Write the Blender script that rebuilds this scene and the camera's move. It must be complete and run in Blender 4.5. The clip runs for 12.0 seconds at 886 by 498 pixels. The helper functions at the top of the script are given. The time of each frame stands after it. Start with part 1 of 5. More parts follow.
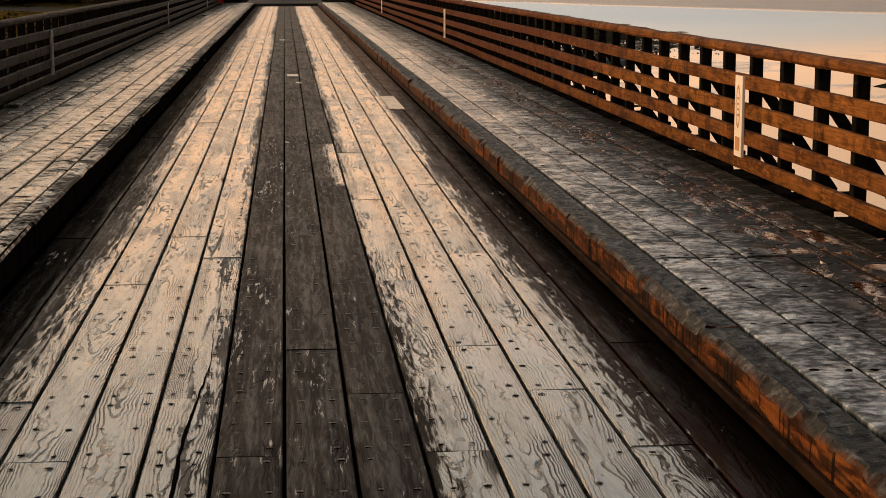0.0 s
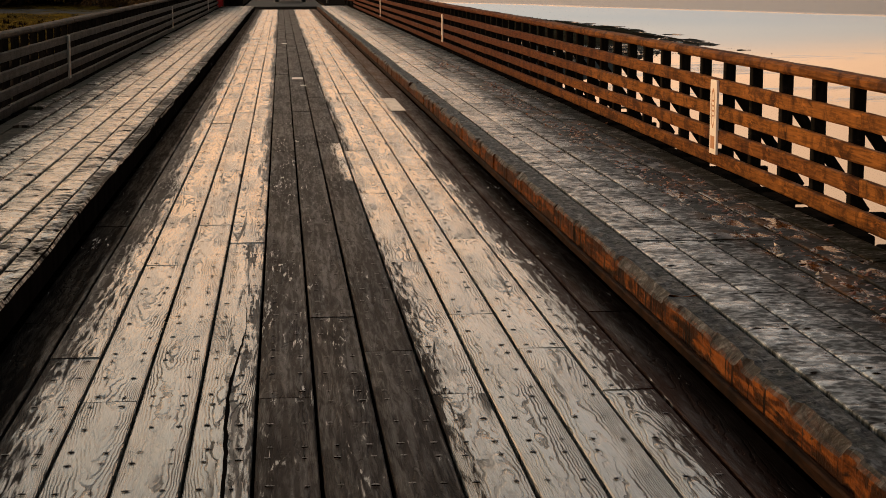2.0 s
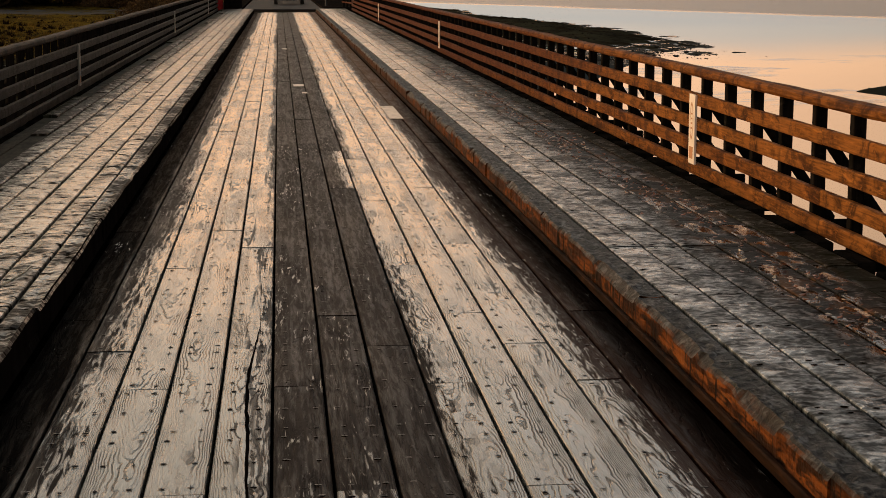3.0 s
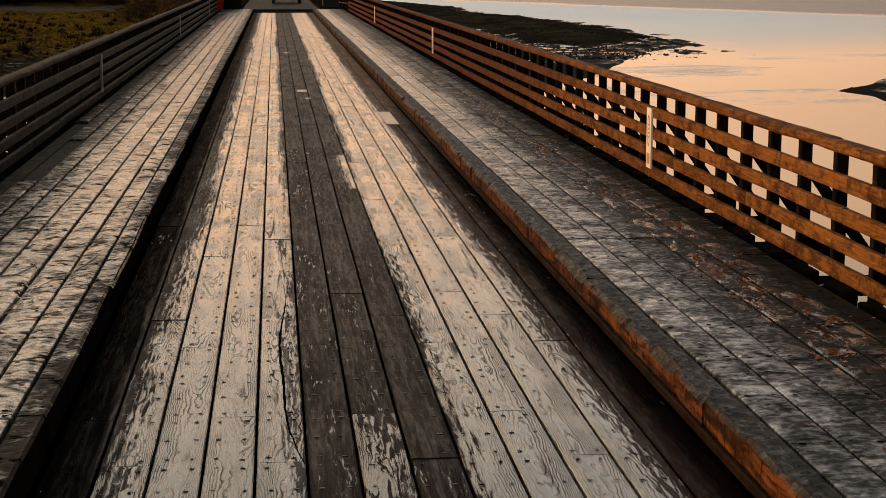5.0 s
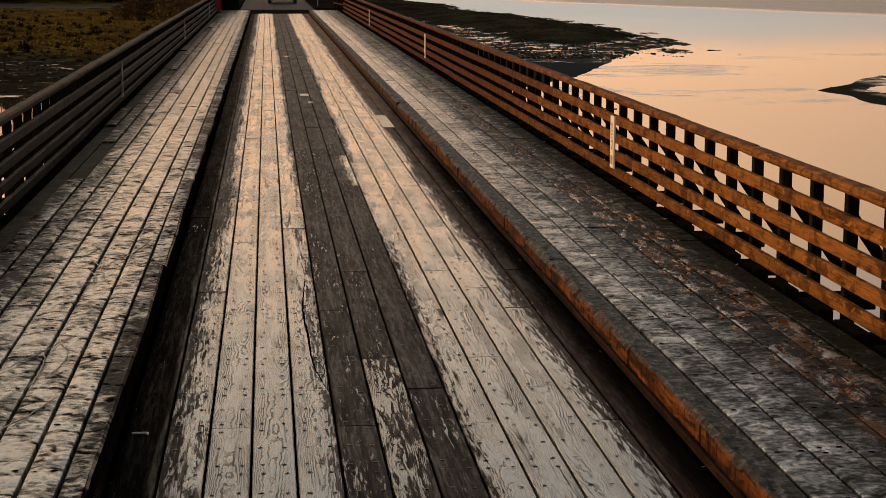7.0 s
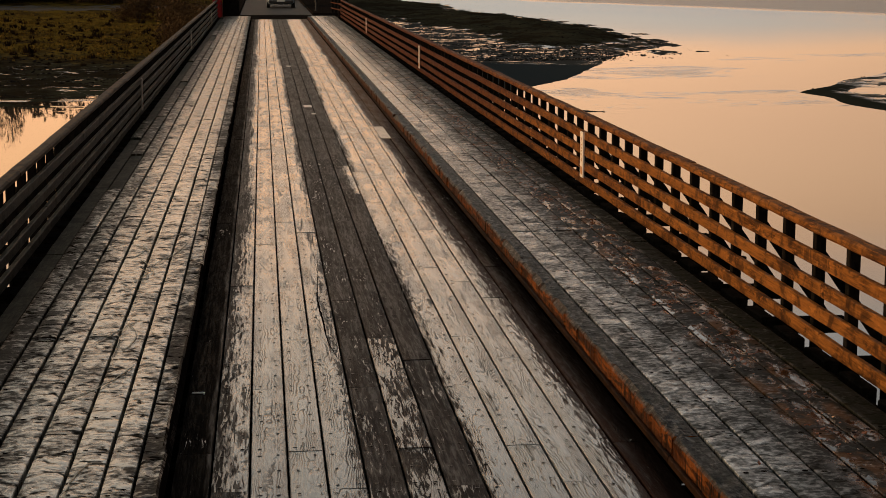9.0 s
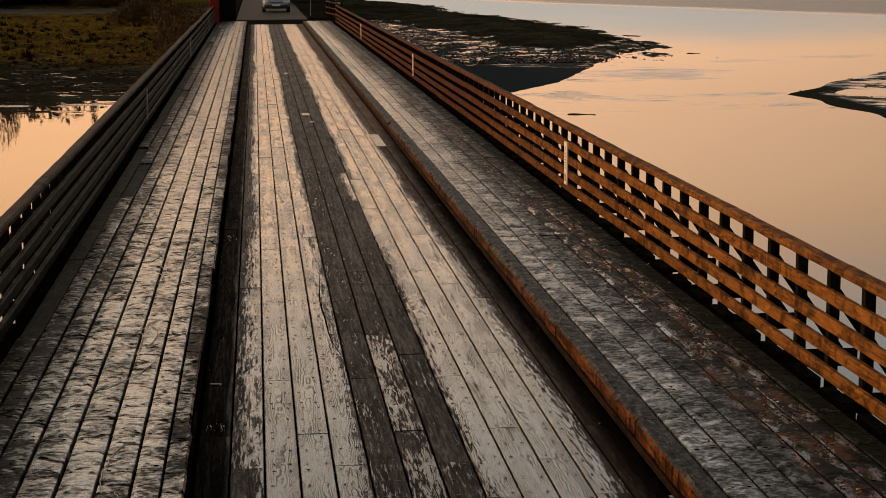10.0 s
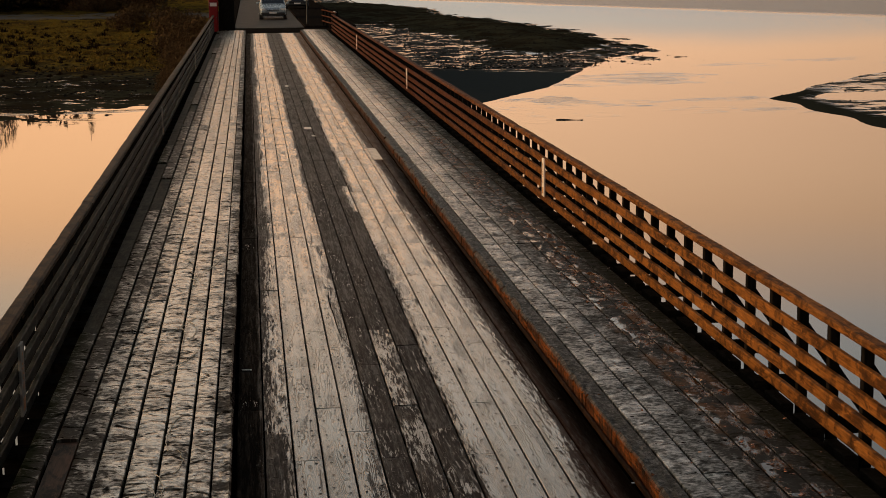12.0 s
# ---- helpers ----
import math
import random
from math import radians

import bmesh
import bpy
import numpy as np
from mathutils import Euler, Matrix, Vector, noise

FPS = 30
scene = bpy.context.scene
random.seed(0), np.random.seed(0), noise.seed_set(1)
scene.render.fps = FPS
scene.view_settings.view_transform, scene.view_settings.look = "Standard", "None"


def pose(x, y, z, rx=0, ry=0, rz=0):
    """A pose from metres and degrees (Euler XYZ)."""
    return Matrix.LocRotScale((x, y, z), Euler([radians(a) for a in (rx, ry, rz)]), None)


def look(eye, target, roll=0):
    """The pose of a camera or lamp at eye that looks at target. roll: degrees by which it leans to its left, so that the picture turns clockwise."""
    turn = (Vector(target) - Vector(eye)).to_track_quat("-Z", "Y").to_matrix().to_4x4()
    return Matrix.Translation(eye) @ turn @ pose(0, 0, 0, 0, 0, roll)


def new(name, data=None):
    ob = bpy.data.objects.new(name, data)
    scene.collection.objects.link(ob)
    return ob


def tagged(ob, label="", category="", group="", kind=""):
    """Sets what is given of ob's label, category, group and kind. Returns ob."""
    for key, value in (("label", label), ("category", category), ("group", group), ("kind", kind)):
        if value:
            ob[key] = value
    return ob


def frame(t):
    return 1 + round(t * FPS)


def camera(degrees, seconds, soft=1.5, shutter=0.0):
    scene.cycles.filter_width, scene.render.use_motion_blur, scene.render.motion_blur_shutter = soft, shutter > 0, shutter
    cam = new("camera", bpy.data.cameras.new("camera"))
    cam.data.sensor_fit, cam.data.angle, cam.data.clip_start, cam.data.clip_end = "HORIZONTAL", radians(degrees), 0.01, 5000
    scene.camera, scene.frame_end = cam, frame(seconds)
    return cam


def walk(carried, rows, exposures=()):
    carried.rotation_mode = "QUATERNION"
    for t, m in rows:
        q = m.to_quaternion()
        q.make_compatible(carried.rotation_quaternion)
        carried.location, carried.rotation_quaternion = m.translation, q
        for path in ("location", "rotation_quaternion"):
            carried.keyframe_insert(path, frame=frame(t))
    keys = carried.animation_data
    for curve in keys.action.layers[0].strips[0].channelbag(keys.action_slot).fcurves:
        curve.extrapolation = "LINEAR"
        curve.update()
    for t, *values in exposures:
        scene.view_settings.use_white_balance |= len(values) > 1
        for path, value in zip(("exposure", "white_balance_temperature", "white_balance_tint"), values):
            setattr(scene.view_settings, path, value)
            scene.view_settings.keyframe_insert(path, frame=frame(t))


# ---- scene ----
cam = camera(29.1, 12.0, soft=0.6)
PATH = [
    (0, (0.025, -6.126, 1.531), (0.205, -4.16, 1.212), -0.1),
    (0.5, (-0.002, -6.316, 1.537), (0.179, -4.35, 1.218), -0.1),
    (1, (-0.036, -6.574, 1.554), (0.146, -4.608, 1.236), -0.1),
    (1.5, (-0.069, -6.872, 1.587), (0.113, -4.905, 1.269), -0.1),
    (2, (-0.106, -7.266, 1.619), (0.078, -5.3, 1.302), -0.1),
    (2.5, (-0.137, -7.693, 1.682), (0.048, -5.727, 1.364), -0.1),
    (3, (-0.172, -8.157, 1.792), (0.015, -6.192, 1.475), 0.0),
    (5, (-0.341, -10.39, 2.127), (-0.148, -8.426, 1.804), 0.1),
    (5.5, (-0.39, -10.981, 2.209), (-0.193, -9.017, 1.885), 0.1),
    (6, (-0.451, -11.61, 2.289), (-0.253, -9.646, 1.964), 0.1),
    (6.5, (-0.514, -12.228, 2.376), (-0.313, -10.265, 2.048), 0.2),
    (7, (-0.569, -12.919, 2.467), (-0.367, -10.956, 2.139), 0.2),
    (9, (-0.782, -15.655, 2.957), (-0.576, -13.694, 2.626), -0.0),
    (9.5, (-0.837, -16.317, 3.092), (-0.628, -14.356, 2.761), -0.1),
    (10, (-0.894, -17.034, 3.232), (-0.682, -15.073, 2.901), -0.2),
    (10.5, (-0.943, -17.705, 3.359), (-0.73, -15.744, 3.027), -0.3),
    (11, (-1.009, -18.436, 3.514), (-0.793, -16.475, 3.183), -0.3),
    (11.5, (-1.082, -19.147, 3.658), (-0.864, -17.187, 3.327), -0.4),
    (12, (-1.152, -19.906, 3.813), (-0.934, -17.946, 3.481), -0.5),
]
walk(cam, [(t, look(eye, target, roll)) for t, eye, target, roll in PATH], [(0, 0.15), (3, 0.10), (7, 0.0), (12, -0.17)])


# ---- light ----
SUN_AZ, SUN_EL = radians(-72), radians(11.0)      # from +y, clockwise positive; low on the left
SUN_DIR = Vector((math.sin(SUN_AZ) * math.cos(SUN_EL), math.cos(SUN_AZ) * math.cos(SUN_EL), math.sin(SUN_EL)))
scene.view_settings.exposure = 0.0

sun = new("sun", bpy.data.lights.new("sun", "SUN"))
sun.data.energy, sun.data.angle, sun.data.color = 2.2, radians(16), (1.0, 0.66, 0.34)
sun.rotation_euler = (-SUN_DIR).to_track_quat("-Z", "Y").to_euler()

world = bpy.data.worlds.new("evening_sky")
scene.world = world
world.use_nodes = True


def build_sky():
    nt = world.node_tree
    nt.nodes.clear()
    N = lambda kind: nt.nodes.new(kind)
    L = nt.links.new
    out, add, bg1, bg2 = N("ShaderNodeOutputWorld"), N("ShaderNodeAddShader"), N("ShaderNodeBackground"), N("ShaderNodeBackground")
    sky = N("ShaderNodeTexSky")
    sky.sky_type, sky.sun_disc = "NISHITA", False
    sky.sun_elevation, sky.sun_rotation = SUN_EL, SUN_AZ
    L(sky.outputs[0], bg1.inputs[0])
    bg1.inputs[1].default_value = 0.02
    # thin lit cloud over it: colour by height, brightness by the angle to the sun
    geo, sep = N("ShaderNodeTexCoord"), N("ShaderNodeSeparateXYZ")
    L(geo.outputs["Generated"], sep.inputs[0])
    ramp = N("ShaderNodeValToRGB")
    ramp.color_ramp.interpolation = "EASE"
    stops = ((0.0, (0.40, 0.39, 0.40)), (0.022, (0.46, 0.445, 0.44)), (0.034, (0.62, 0.53, 0.465)), (0.054, (1.24, 0.70, 0.40)), (0.14, (1.48, 0.86, 0.47)),
             (0.23, (1.02, 0.97, 0.89)), (0.36, (0.50, 0.51, 0.50)), (1.0, (0.12, 0.14, 0.18)))
    el = ramp.color_ramp.elements
    while len(el) < len(stops):
        el.new(0.5)
    for e, (p, c) in zip(el, stops):
        e.position, e.color = p, (c[0] / 2, c[1] / 2, c[2] / 2, 1)
    # soft streaks of cloud shift the height a little
    cn, mp, ad = N("ShaderNodeTexNoise"), N("ShaderNodeMapping"), N("ShaderNodeMath")
    mp.inputs["Scale"].default_value = (2.0, 2.0, 9.0)
    cn.inputs["Scale"].default_value, cn.inputs["Detail"].default_value = 1.6, 4.0
    L(geo.outputs["Generated"], mp.inputs[0])
    L(mp.outputs[0], cn.inputs[0])
    ad.operation = "MULTIPLY_ADD"
    ad.inputs[1].default_value = 0.03
    L(cn.outputs[0], ad.inputs[0])
    sub = N("ShaderNodeMath")
    sub.operation, sub.inputs[1].default_value = "SUBTRACT", 0.015
    L(sep.outputs[2], sub.inputs[0])
    L(sub.outputs[0], ad.inputs[2])
    L(ad.outputs[0], ramp.inputs[0])
    dot = N("ShaderNodeVectorMath")
    dot.operation = "DOT_PRODUCT"
    dot.inputs[1].default_value = (math.sin(SUN_AZ), math.cos(SUN_AZ), 0)
    L(geo.outputs["Generated"], dot.inputs[0])
    mr = N("ShaderNodeMapRange")
    mr.inputs["From Min"].default_value, mr.inputs["From Max"].default_value = -0.75, 0.45
    mr.interpolation_type = "SMOOTHSTEP"
    mr.inputs["To Min"].default_value, mr.inputs["To Max"].default_value = 0.06, 2.5
    L(dot.outputs["Value"], mr.inputs["Value"])
    warm, tint = N("ShaderNodeMapRange"), N("ShaderNodeMix")
    warm.interpolation_type = "SMOOTHSTEP"
    warm.inputs["From Min"].default_value, warm.inputs["From Max"].default_value = 0.0, 0.5
    L(dot.outputs["Value"], warm.inputs["Value"])
    tint.data_type, tint.blend_type = "RGBA", "MULTIPLY"
    L(warm.outputs[0], tint.inputs[0])
    L(ramp.outputs[0], tint.inputs[6])
    tint.inputs[7].default_value = (1.0, 0.89, 0.72, 1)
    L(tint.outputs[2], bg2.inputs[0])
    L(mr.outputs[0], bg2.inputs[1])
    L(bg1.outputs[0], add.inputs[0])
    L(bg2.outputs[0], add.inputs[1])
    L(add.outputs[0], out.inputs[0])


build_sky()


# ---- materials ----
PITCH = 0.225                      # plank width


class Mat:
    """A small builder of node materials."""

    def __init__(self, name):
        self.m = bpy.data.materials.new(name)
        self.m.use_nodes = True
        self.nt = self.m.node_tree
        self.b = self.nt.nodes["Principled BSDF"]

    def node(self, kind, **inputs):
        n = self.nt.nodes.new(kind)
        for k, v in inputs.items():
            self.to(n, k.replace("_", " "), v)
        return n

    def to(self, n, key, v):
        sock = n.inputs[int(key)] if key.isdigit() else n.inputs[key]
        if isinstance(v, bpy.types.NodeSocket):
            self.nt.links.new(v, sock)
        elif isinstance(v, bpy.types.Node):
            self.nt.links.new(v.outputs[0], sock)
        else:
            sock.default_value = v

    def set(self, **inputs):
        for k, v in inputs.items():
            self.to(self.b, k.replace("_", " "), v)
        return self

    def math(self, op, a, b=0.0, c=0.0, clamp=False):
        n = self.nt.nodes.new("ShaderNodeMath")
        n.operation, n.use_clamp = op, clamp
        for i, v in enumerate((a, b, c)):
            self.to(n, str(i), v)
        return n.outputs[0]

    def position(self):
        return self.node("ShaderNodeNewGeometry").outputs["Position"]

    def local(self):
        return self.node("ShaderNodeTexCoord").outputs["Object"]

    def random(self):
        return self.node("ShaderNodeObjectInfo").outputs["Random"]

    def scaled(self, vec, s, offset=None):
        n = self.node("ShaderNodeMapping", Vector=vec, Scale=s)
        if offset is not None:
            self.to(n, "Location", offset)
        return n.outputs[0]

    def noise(self, vec, scale, detail=3.0, rough=0.55, distort=0.0):
        return self.node("ShaderNodeTexNoise", Vector=vec, Scale=scale, Detail=detail, Roughness=rough, Distortion=distort).outputs[0]

    def step(self, v, a, b, lo=0.0, hi=1.0):
        n = self.node("ShaderNodeMapRange", Value=v)
        n.interpolation_type = "SMOOTHSTEP"
        for k, x in (("From Min", a), ("From Max", b), ("To Min", lo), ("To Max", hi)):
            self.to(n, k, x)
        return n.outputs[0]

    def mix(self, f, a, b, mode="MIX"):
        n = self.nt.nodes.new("ShaderNodeMix")
        n.data_type, n.blend_type = "RGBA", mode
        self.to(n, "0", f)
        for i, v in ((6, a), (7, b)):
            self.to(n, str(i), (*v, 1) if isinstance(v, tuple) and len(v) == 3 else v)
        return n.outputs[2]

    def bump(self, h, strength=0.4, distance=0.01):
        n = self.node("ShaderNodeBump", Height=h, Strength=strength, Distance=distance)
        self.to(self.b, "Normal", n.outputs[0])
        return self

    def shifted(self, vec, amount=37.0):
        """The place moved by a random step for each object."""
        v = self.node("ShaderNodeCombineXYZ", X=self.math("MULTIPLY", self.random(), amount), Y=self.math("MULTIPLY", self.random(), amount * 1.7), Z=0.0)
        n = self.node("ShaderNodeVectorMath")
        self.to(n, "0", vec)
        self.to(n, "1", v.outputs[0])
        return n.outputs[0]


def mat_roadway():
    """Wet planks: two pale wheel tracks polished by tyres, dark soaked wood between and beside them.
    A plank's own colour holds how far its wear reaches, how streaked it is with black, and how scraped."""
    m = Mat("roadway_wood")
    p = m.position()
    info = m.node("ShaderNodeObjectInfo")
    r = info.outputs["Random"]
    own = m.node("ShaderNodeSeparateColor", Color=info.outputs["Color"])
    reach, black, scraped = own.outputs[0], own.outputs[1], own.outputs[2]
    s = m.shifted(p)
    xyz = m.node("ShaderNodeSeparateXYZ", Vector=p)
    x, y = xyz.outputs[0], xyz.outputs[1]
    u = m.math("SUBTRACT", m.math("FRACT", m.math("DIVIDE", x, PITCH)), 0.5)
    slow = m.noise(m.scaled(p, (0.5, 0.16, 1)), 1.0, 3.0)
    cloud = m.noise(m.scaled(s, (4.5, 0.8, 1)), 1.0, 4.0, 0.6, 0.3)
    streak = m.noise(m.scaled(s, (30, 0.9, 1)), 1.0, 4.0, 0.6, 0.5)
    flecks = m.noise(m.scaled(s, (44, 4.2, 1)), 1.0, 4.0, 0.62, 0.6)
    fine = m.noise(m.scaled(s, (150, 6, 1)), 1.0, 3.0, 0.6)
    # grain: thin bent lines that run along the plank and bow round old knots
    low = m.noise(m.scaled(s, (3.0, 0.30, 1)), 1.0, 2.0, 0.5)
    jit = m.noise(m.scaled(s, (17, 5.5, 1)), 1.0, 3.0, 0.55)
    off = m.math("SUBTRACT", u, m.math("MULTIPLY", m.math("SUBTRACT", m.noise(m.scaled(s, (0.2, 0.13, 1)), 1.0, 2.0), 0.5), 1.8))
    ring = m.math("MULTIPLY", m.math("MULTIPLY", off, off), 30.0)
    ring = m.math("MULTIPLY_ADD", low, 20.0, ring)
    ring = m.math("MULTIPLY_ADD", jit, 2.6, ring)
    ring = m.math("ADD", ring, m.math("MULTIPLY", y, m.math("MULTIPLY_ADD", r, 3.0, -1.5)))
    saw = m.math("FRACT", ring)
    line = m.math("MULTIPLY", m.step(saw, 0.55, 0.86), m.step(saw, 1.0, 0.93))
    grainy = m.step(m.noise(m.scaled(s, (6, 1.1, 1)), 1.0, 3.0), 0.40, 0.64, 0.18, 1.0)
    line = m.math("MULTIPLY", line, grainy)
    # wheel tracks with torn edges that follow the grain
    w = m.math("MULTIPLY_ADD", m.math("SUBTRACT", slow, 0.5), 0.18, x)
    w = m.math("MULTIPLY_ADD", m.math("SUBTRACT", streak, 0.5), 0.30, w)
    w = m.math("MULTIPLY_ADD", m.math("SUBTRACT", flecks, 0.5), m.step(y, 0.0, 10.0, 0.52, 0.15), w)
    w = m.math("MULTIPLY_ADD", m.math("SUBTRACT", line, 0.3), 0.05, w)
    grow = m.math("MULTIPLY_ADD", reach, 0.5, -0.25)
    inner = m.math("ADD", grow, 0.29)
    outer = m.math("ADD", grow, 0.41)
    left = m.math("SUBTRACT", 1.0, m.step(m.math("ABSOLUTE", m.math("ADD", w, 0.64)), inner, outer))
    right = m.math("SUBTRACT", 1.0, m.step(m.math("ABSOLUTE", m.math("SUBTRACT", w, 0.835)), inner, outer))
    wear = m.math("MAXIMUM", left, right)
    # pale flecks scraped out of the dark planks, where the grain stands up
    torn = m.math("ADD", m.math("MULTIPLY", flecks, 0.62), m.math("MULTIPLY_ADD", line, -0.12, m.math("MULTIPLY", cloud, 0.5)))
    lowest = m.math("ADD", m.math("MULTIPLY_ADD", scraped, -0.26, 0.68), m.step(y, 5.0, 16.0, 0.0, 0.08))
    scrape = m.step(torn, lowest, m.math("ADD", lowest, 0.07))
    wear = m.math("MAXIMUM", wear, m.math("MULTIPLY", scrape, 0.85))
    # black soaked streaks along the grain, in a wandering band of the plank
    mid = m.math("MULTIPLY_ADD", m.math("SUBTRACT", m.noise(m.scaled(s, (0.1, 0.7, 1)), 1.0, 3.0), 0.5), 1.5, 0.16)
    band = m.step(m.math("ABSOLUTE", m.math("SUBTRACT", u, mid)), 0.34, 0.10)
    soak = m.step(m.math("MULTIPLY_ADD", m.math("SUBTRACT", jit, 0.5), 0.5, m.math("MULTIPLY_ADD", line, 0.10, streak)), 0.50, 0.57)
    soak = m.math("MULTIPLY", m.math("MULTIPLY", soak, band), m.step(black, 0.25, 1.0))
    stray = m.math("MULTIPLY", m.step(m.noise(m.scaled(s, (20, 0.6, 1)), 1.0, 4.0, 0.6, 0.9), 0.57, 0.64), m.step(m.noise(m.scaled(s, (1.5, 0.3, 1)), 1.0, 2.0), 0.54, 0.62))
    soak = m.math("MAXIMUM", soak, m.math("MULTIPLY", stray, 0.8))
    wear = m.math("MULTIPLY", wear, m.math("SUBTRACT", 1.0, m.math("MULTIPLY", soak, 0.95)))
    pale = m.mix(m.step(fine, 0.3, 0.7), (0.240, 0.240, 0.222), (0.455, 0.456, 0.428))
    pale = m.mix(m.step(slow, 0.35, 0.65), pale, m.mix(0.4, pale, (0.34, 0.27, 0.18)))
    pale = m.mix(m.step(cloud, 0.52, 0.34, 0.0, 0.55), pale, (0.105, 0.098, 0.080))
    pale = m.mix(m.math("MULTIPLY", r, 0.30), pale, (0.12, 0.108, 0.086))
    pale = m.mix(m.step(m.math("MULTIPLY_ADD", streak, 0.6, m.math("MULTIPLY", flecks, 0.6)), 0.58, 0.44, 0.0, 0.60), pale, (0.070, 0.060, 0.047))
    pale = m.mix(m.math("MULTIPLY", line, m.math("MULTIPLY_ADD", cloud, 0.8, 0.18)), pale, (0.045, 0.038, 0.030))
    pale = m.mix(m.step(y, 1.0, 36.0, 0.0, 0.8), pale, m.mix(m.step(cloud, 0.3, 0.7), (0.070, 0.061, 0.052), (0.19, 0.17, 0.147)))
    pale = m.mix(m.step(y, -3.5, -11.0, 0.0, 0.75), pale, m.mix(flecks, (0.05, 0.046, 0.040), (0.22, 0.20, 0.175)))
    reddish = m.step(m.math("MULTIPLY_ADD", streak, 0.2, x), 1.08, 1.38)
    dark = m.mix(m.step(m.math("ADD", m.math("MULTIPLY", fine, 0.5), m.math("MULTIPLY", flecks, 0.5)), 0.32, 0.68), (0.006, 0.005, 0.0045), (0.040, 0.031, 0.027))
    dark = m.mix(m.math("MULTIPLY", r, 0.5), dark, (0.026, 0.017, 0.013))
    dark = m.mix(m.math("MULTIPLY", line, 0.6), dark, (0.007, 0.005, 0.005))
    dark = m.mix(reddish, dark, m.mix(fine, (0.012, 0.005, 0.003), (0.040, 0.015, 0.009)))
    algae = m.math("MULTIPLY", m.step(m.math("MULTIPLY_ADD", streak, 0.2, x), 1.26, 1.48), m.step(y, 8.0, 22.0))
    # black bands along the kerbs; the left one paints in the kerb's shadow
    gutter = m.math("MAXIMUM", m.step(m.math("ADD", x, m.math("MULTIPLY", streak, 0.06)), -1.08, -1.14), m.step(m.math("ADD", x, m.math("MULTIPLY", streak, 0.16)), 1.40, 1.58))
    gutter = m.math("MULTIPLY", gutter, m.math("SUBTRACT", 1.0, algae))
    dark = m.mix(algae, dark, m.mix(flecks, (0.036, 0.014, 0.006), (0.135, 0.056, 0.020)))
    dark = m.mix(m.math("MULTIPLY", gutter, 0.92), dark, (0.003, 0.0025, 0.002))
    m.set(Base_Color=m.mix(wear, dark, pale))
    gloss = m.math("MULTIPLY", wear, m.math("SUBTRACT", 1.0, m.math("MULTIPLY", line, 0.7)))
    rough = m.math("MULTIPLY_ADD", fine, 0.14, m.step(gloss, 0.0, 1.0, 0.42, 0.10))
    rough = m.math("MULTIPLY_ADD", m.step(cloud, 0.40, 0.62), 0.10, rough)
    damp = m.step(m.math("MULTIPLY", streak, flecks), 0.20, 0.40, 0.02, 0.18)
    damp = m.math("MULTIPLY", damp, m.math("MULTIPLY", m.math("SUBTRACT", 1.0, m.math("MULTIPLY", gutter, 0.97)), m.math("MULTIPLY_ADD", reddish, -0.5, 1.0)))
    m.set(Roughness=rough, Specular_IOR_Level=m.math("MAXIMUM", m.step(gloss, 0.05, 1.0, 0.0, 0.66), damp))
    h = m.math("SUBTRACT", m.math("MULTIPLY", fine, 0.30), m.math("MULTIPLY", line, 1.1))
    h = m.math("ADD", h, m.math("MULTIPLY", wear, 0.25))
    m.bump(m.math("ADD", h, m.math("MULTIPLY", flecks, 0.6)), 0.75, 0.005)
    return m.m


def hewn(m, s, sx=7.0, sy=13.0):
    """Rough lumps on trodden sawn wood: tone of each lump, the dark cracks between some of them, and their height."""
    warp = m.node("ShaderNodeTexNoise", Vector=m.scaled(s, (6, 7, 1)), Scale=1.0, Detail=2.0, Roughness=0.5).outputs["Color"]
    add = m.nt.nodes.new("ShaderNodeVectorMath")
    add.operation = "MULTIPLY_ADD"
    m.to(add, "0", warp)
    add.inputs[1].default_value = (0.5, 0.7, 0.0)
    m.to(add, "2", m.scaled(s, (sx, sy, 0)))
    cell = m.node("ShaderNodeTexVoronoi", Vector=add.outputs[0], Scale=1.0)
    edge = m.node("ShaderNodeTexVoronoi", Vector=add.outputs[0], Scale=1.0)
    edge.feature = "DISTANCE_TO_EDGE"
    tone = m.node("ShaderNodeSeparateColor", Color=cell.outputs["Color"]).outputs[0]
    e = edge.outputs["Distance"]
    open_here = m.step(m.noise(m.scaled(s, (5, 6, 1)), 1.0, 4.0, 0.6), 0.50, 0.58)
    return tone, m.math("MULTIPLY", m.step(e, 0.11, 0.035), open_here), m.math("MINIMUM", e, 0.35)


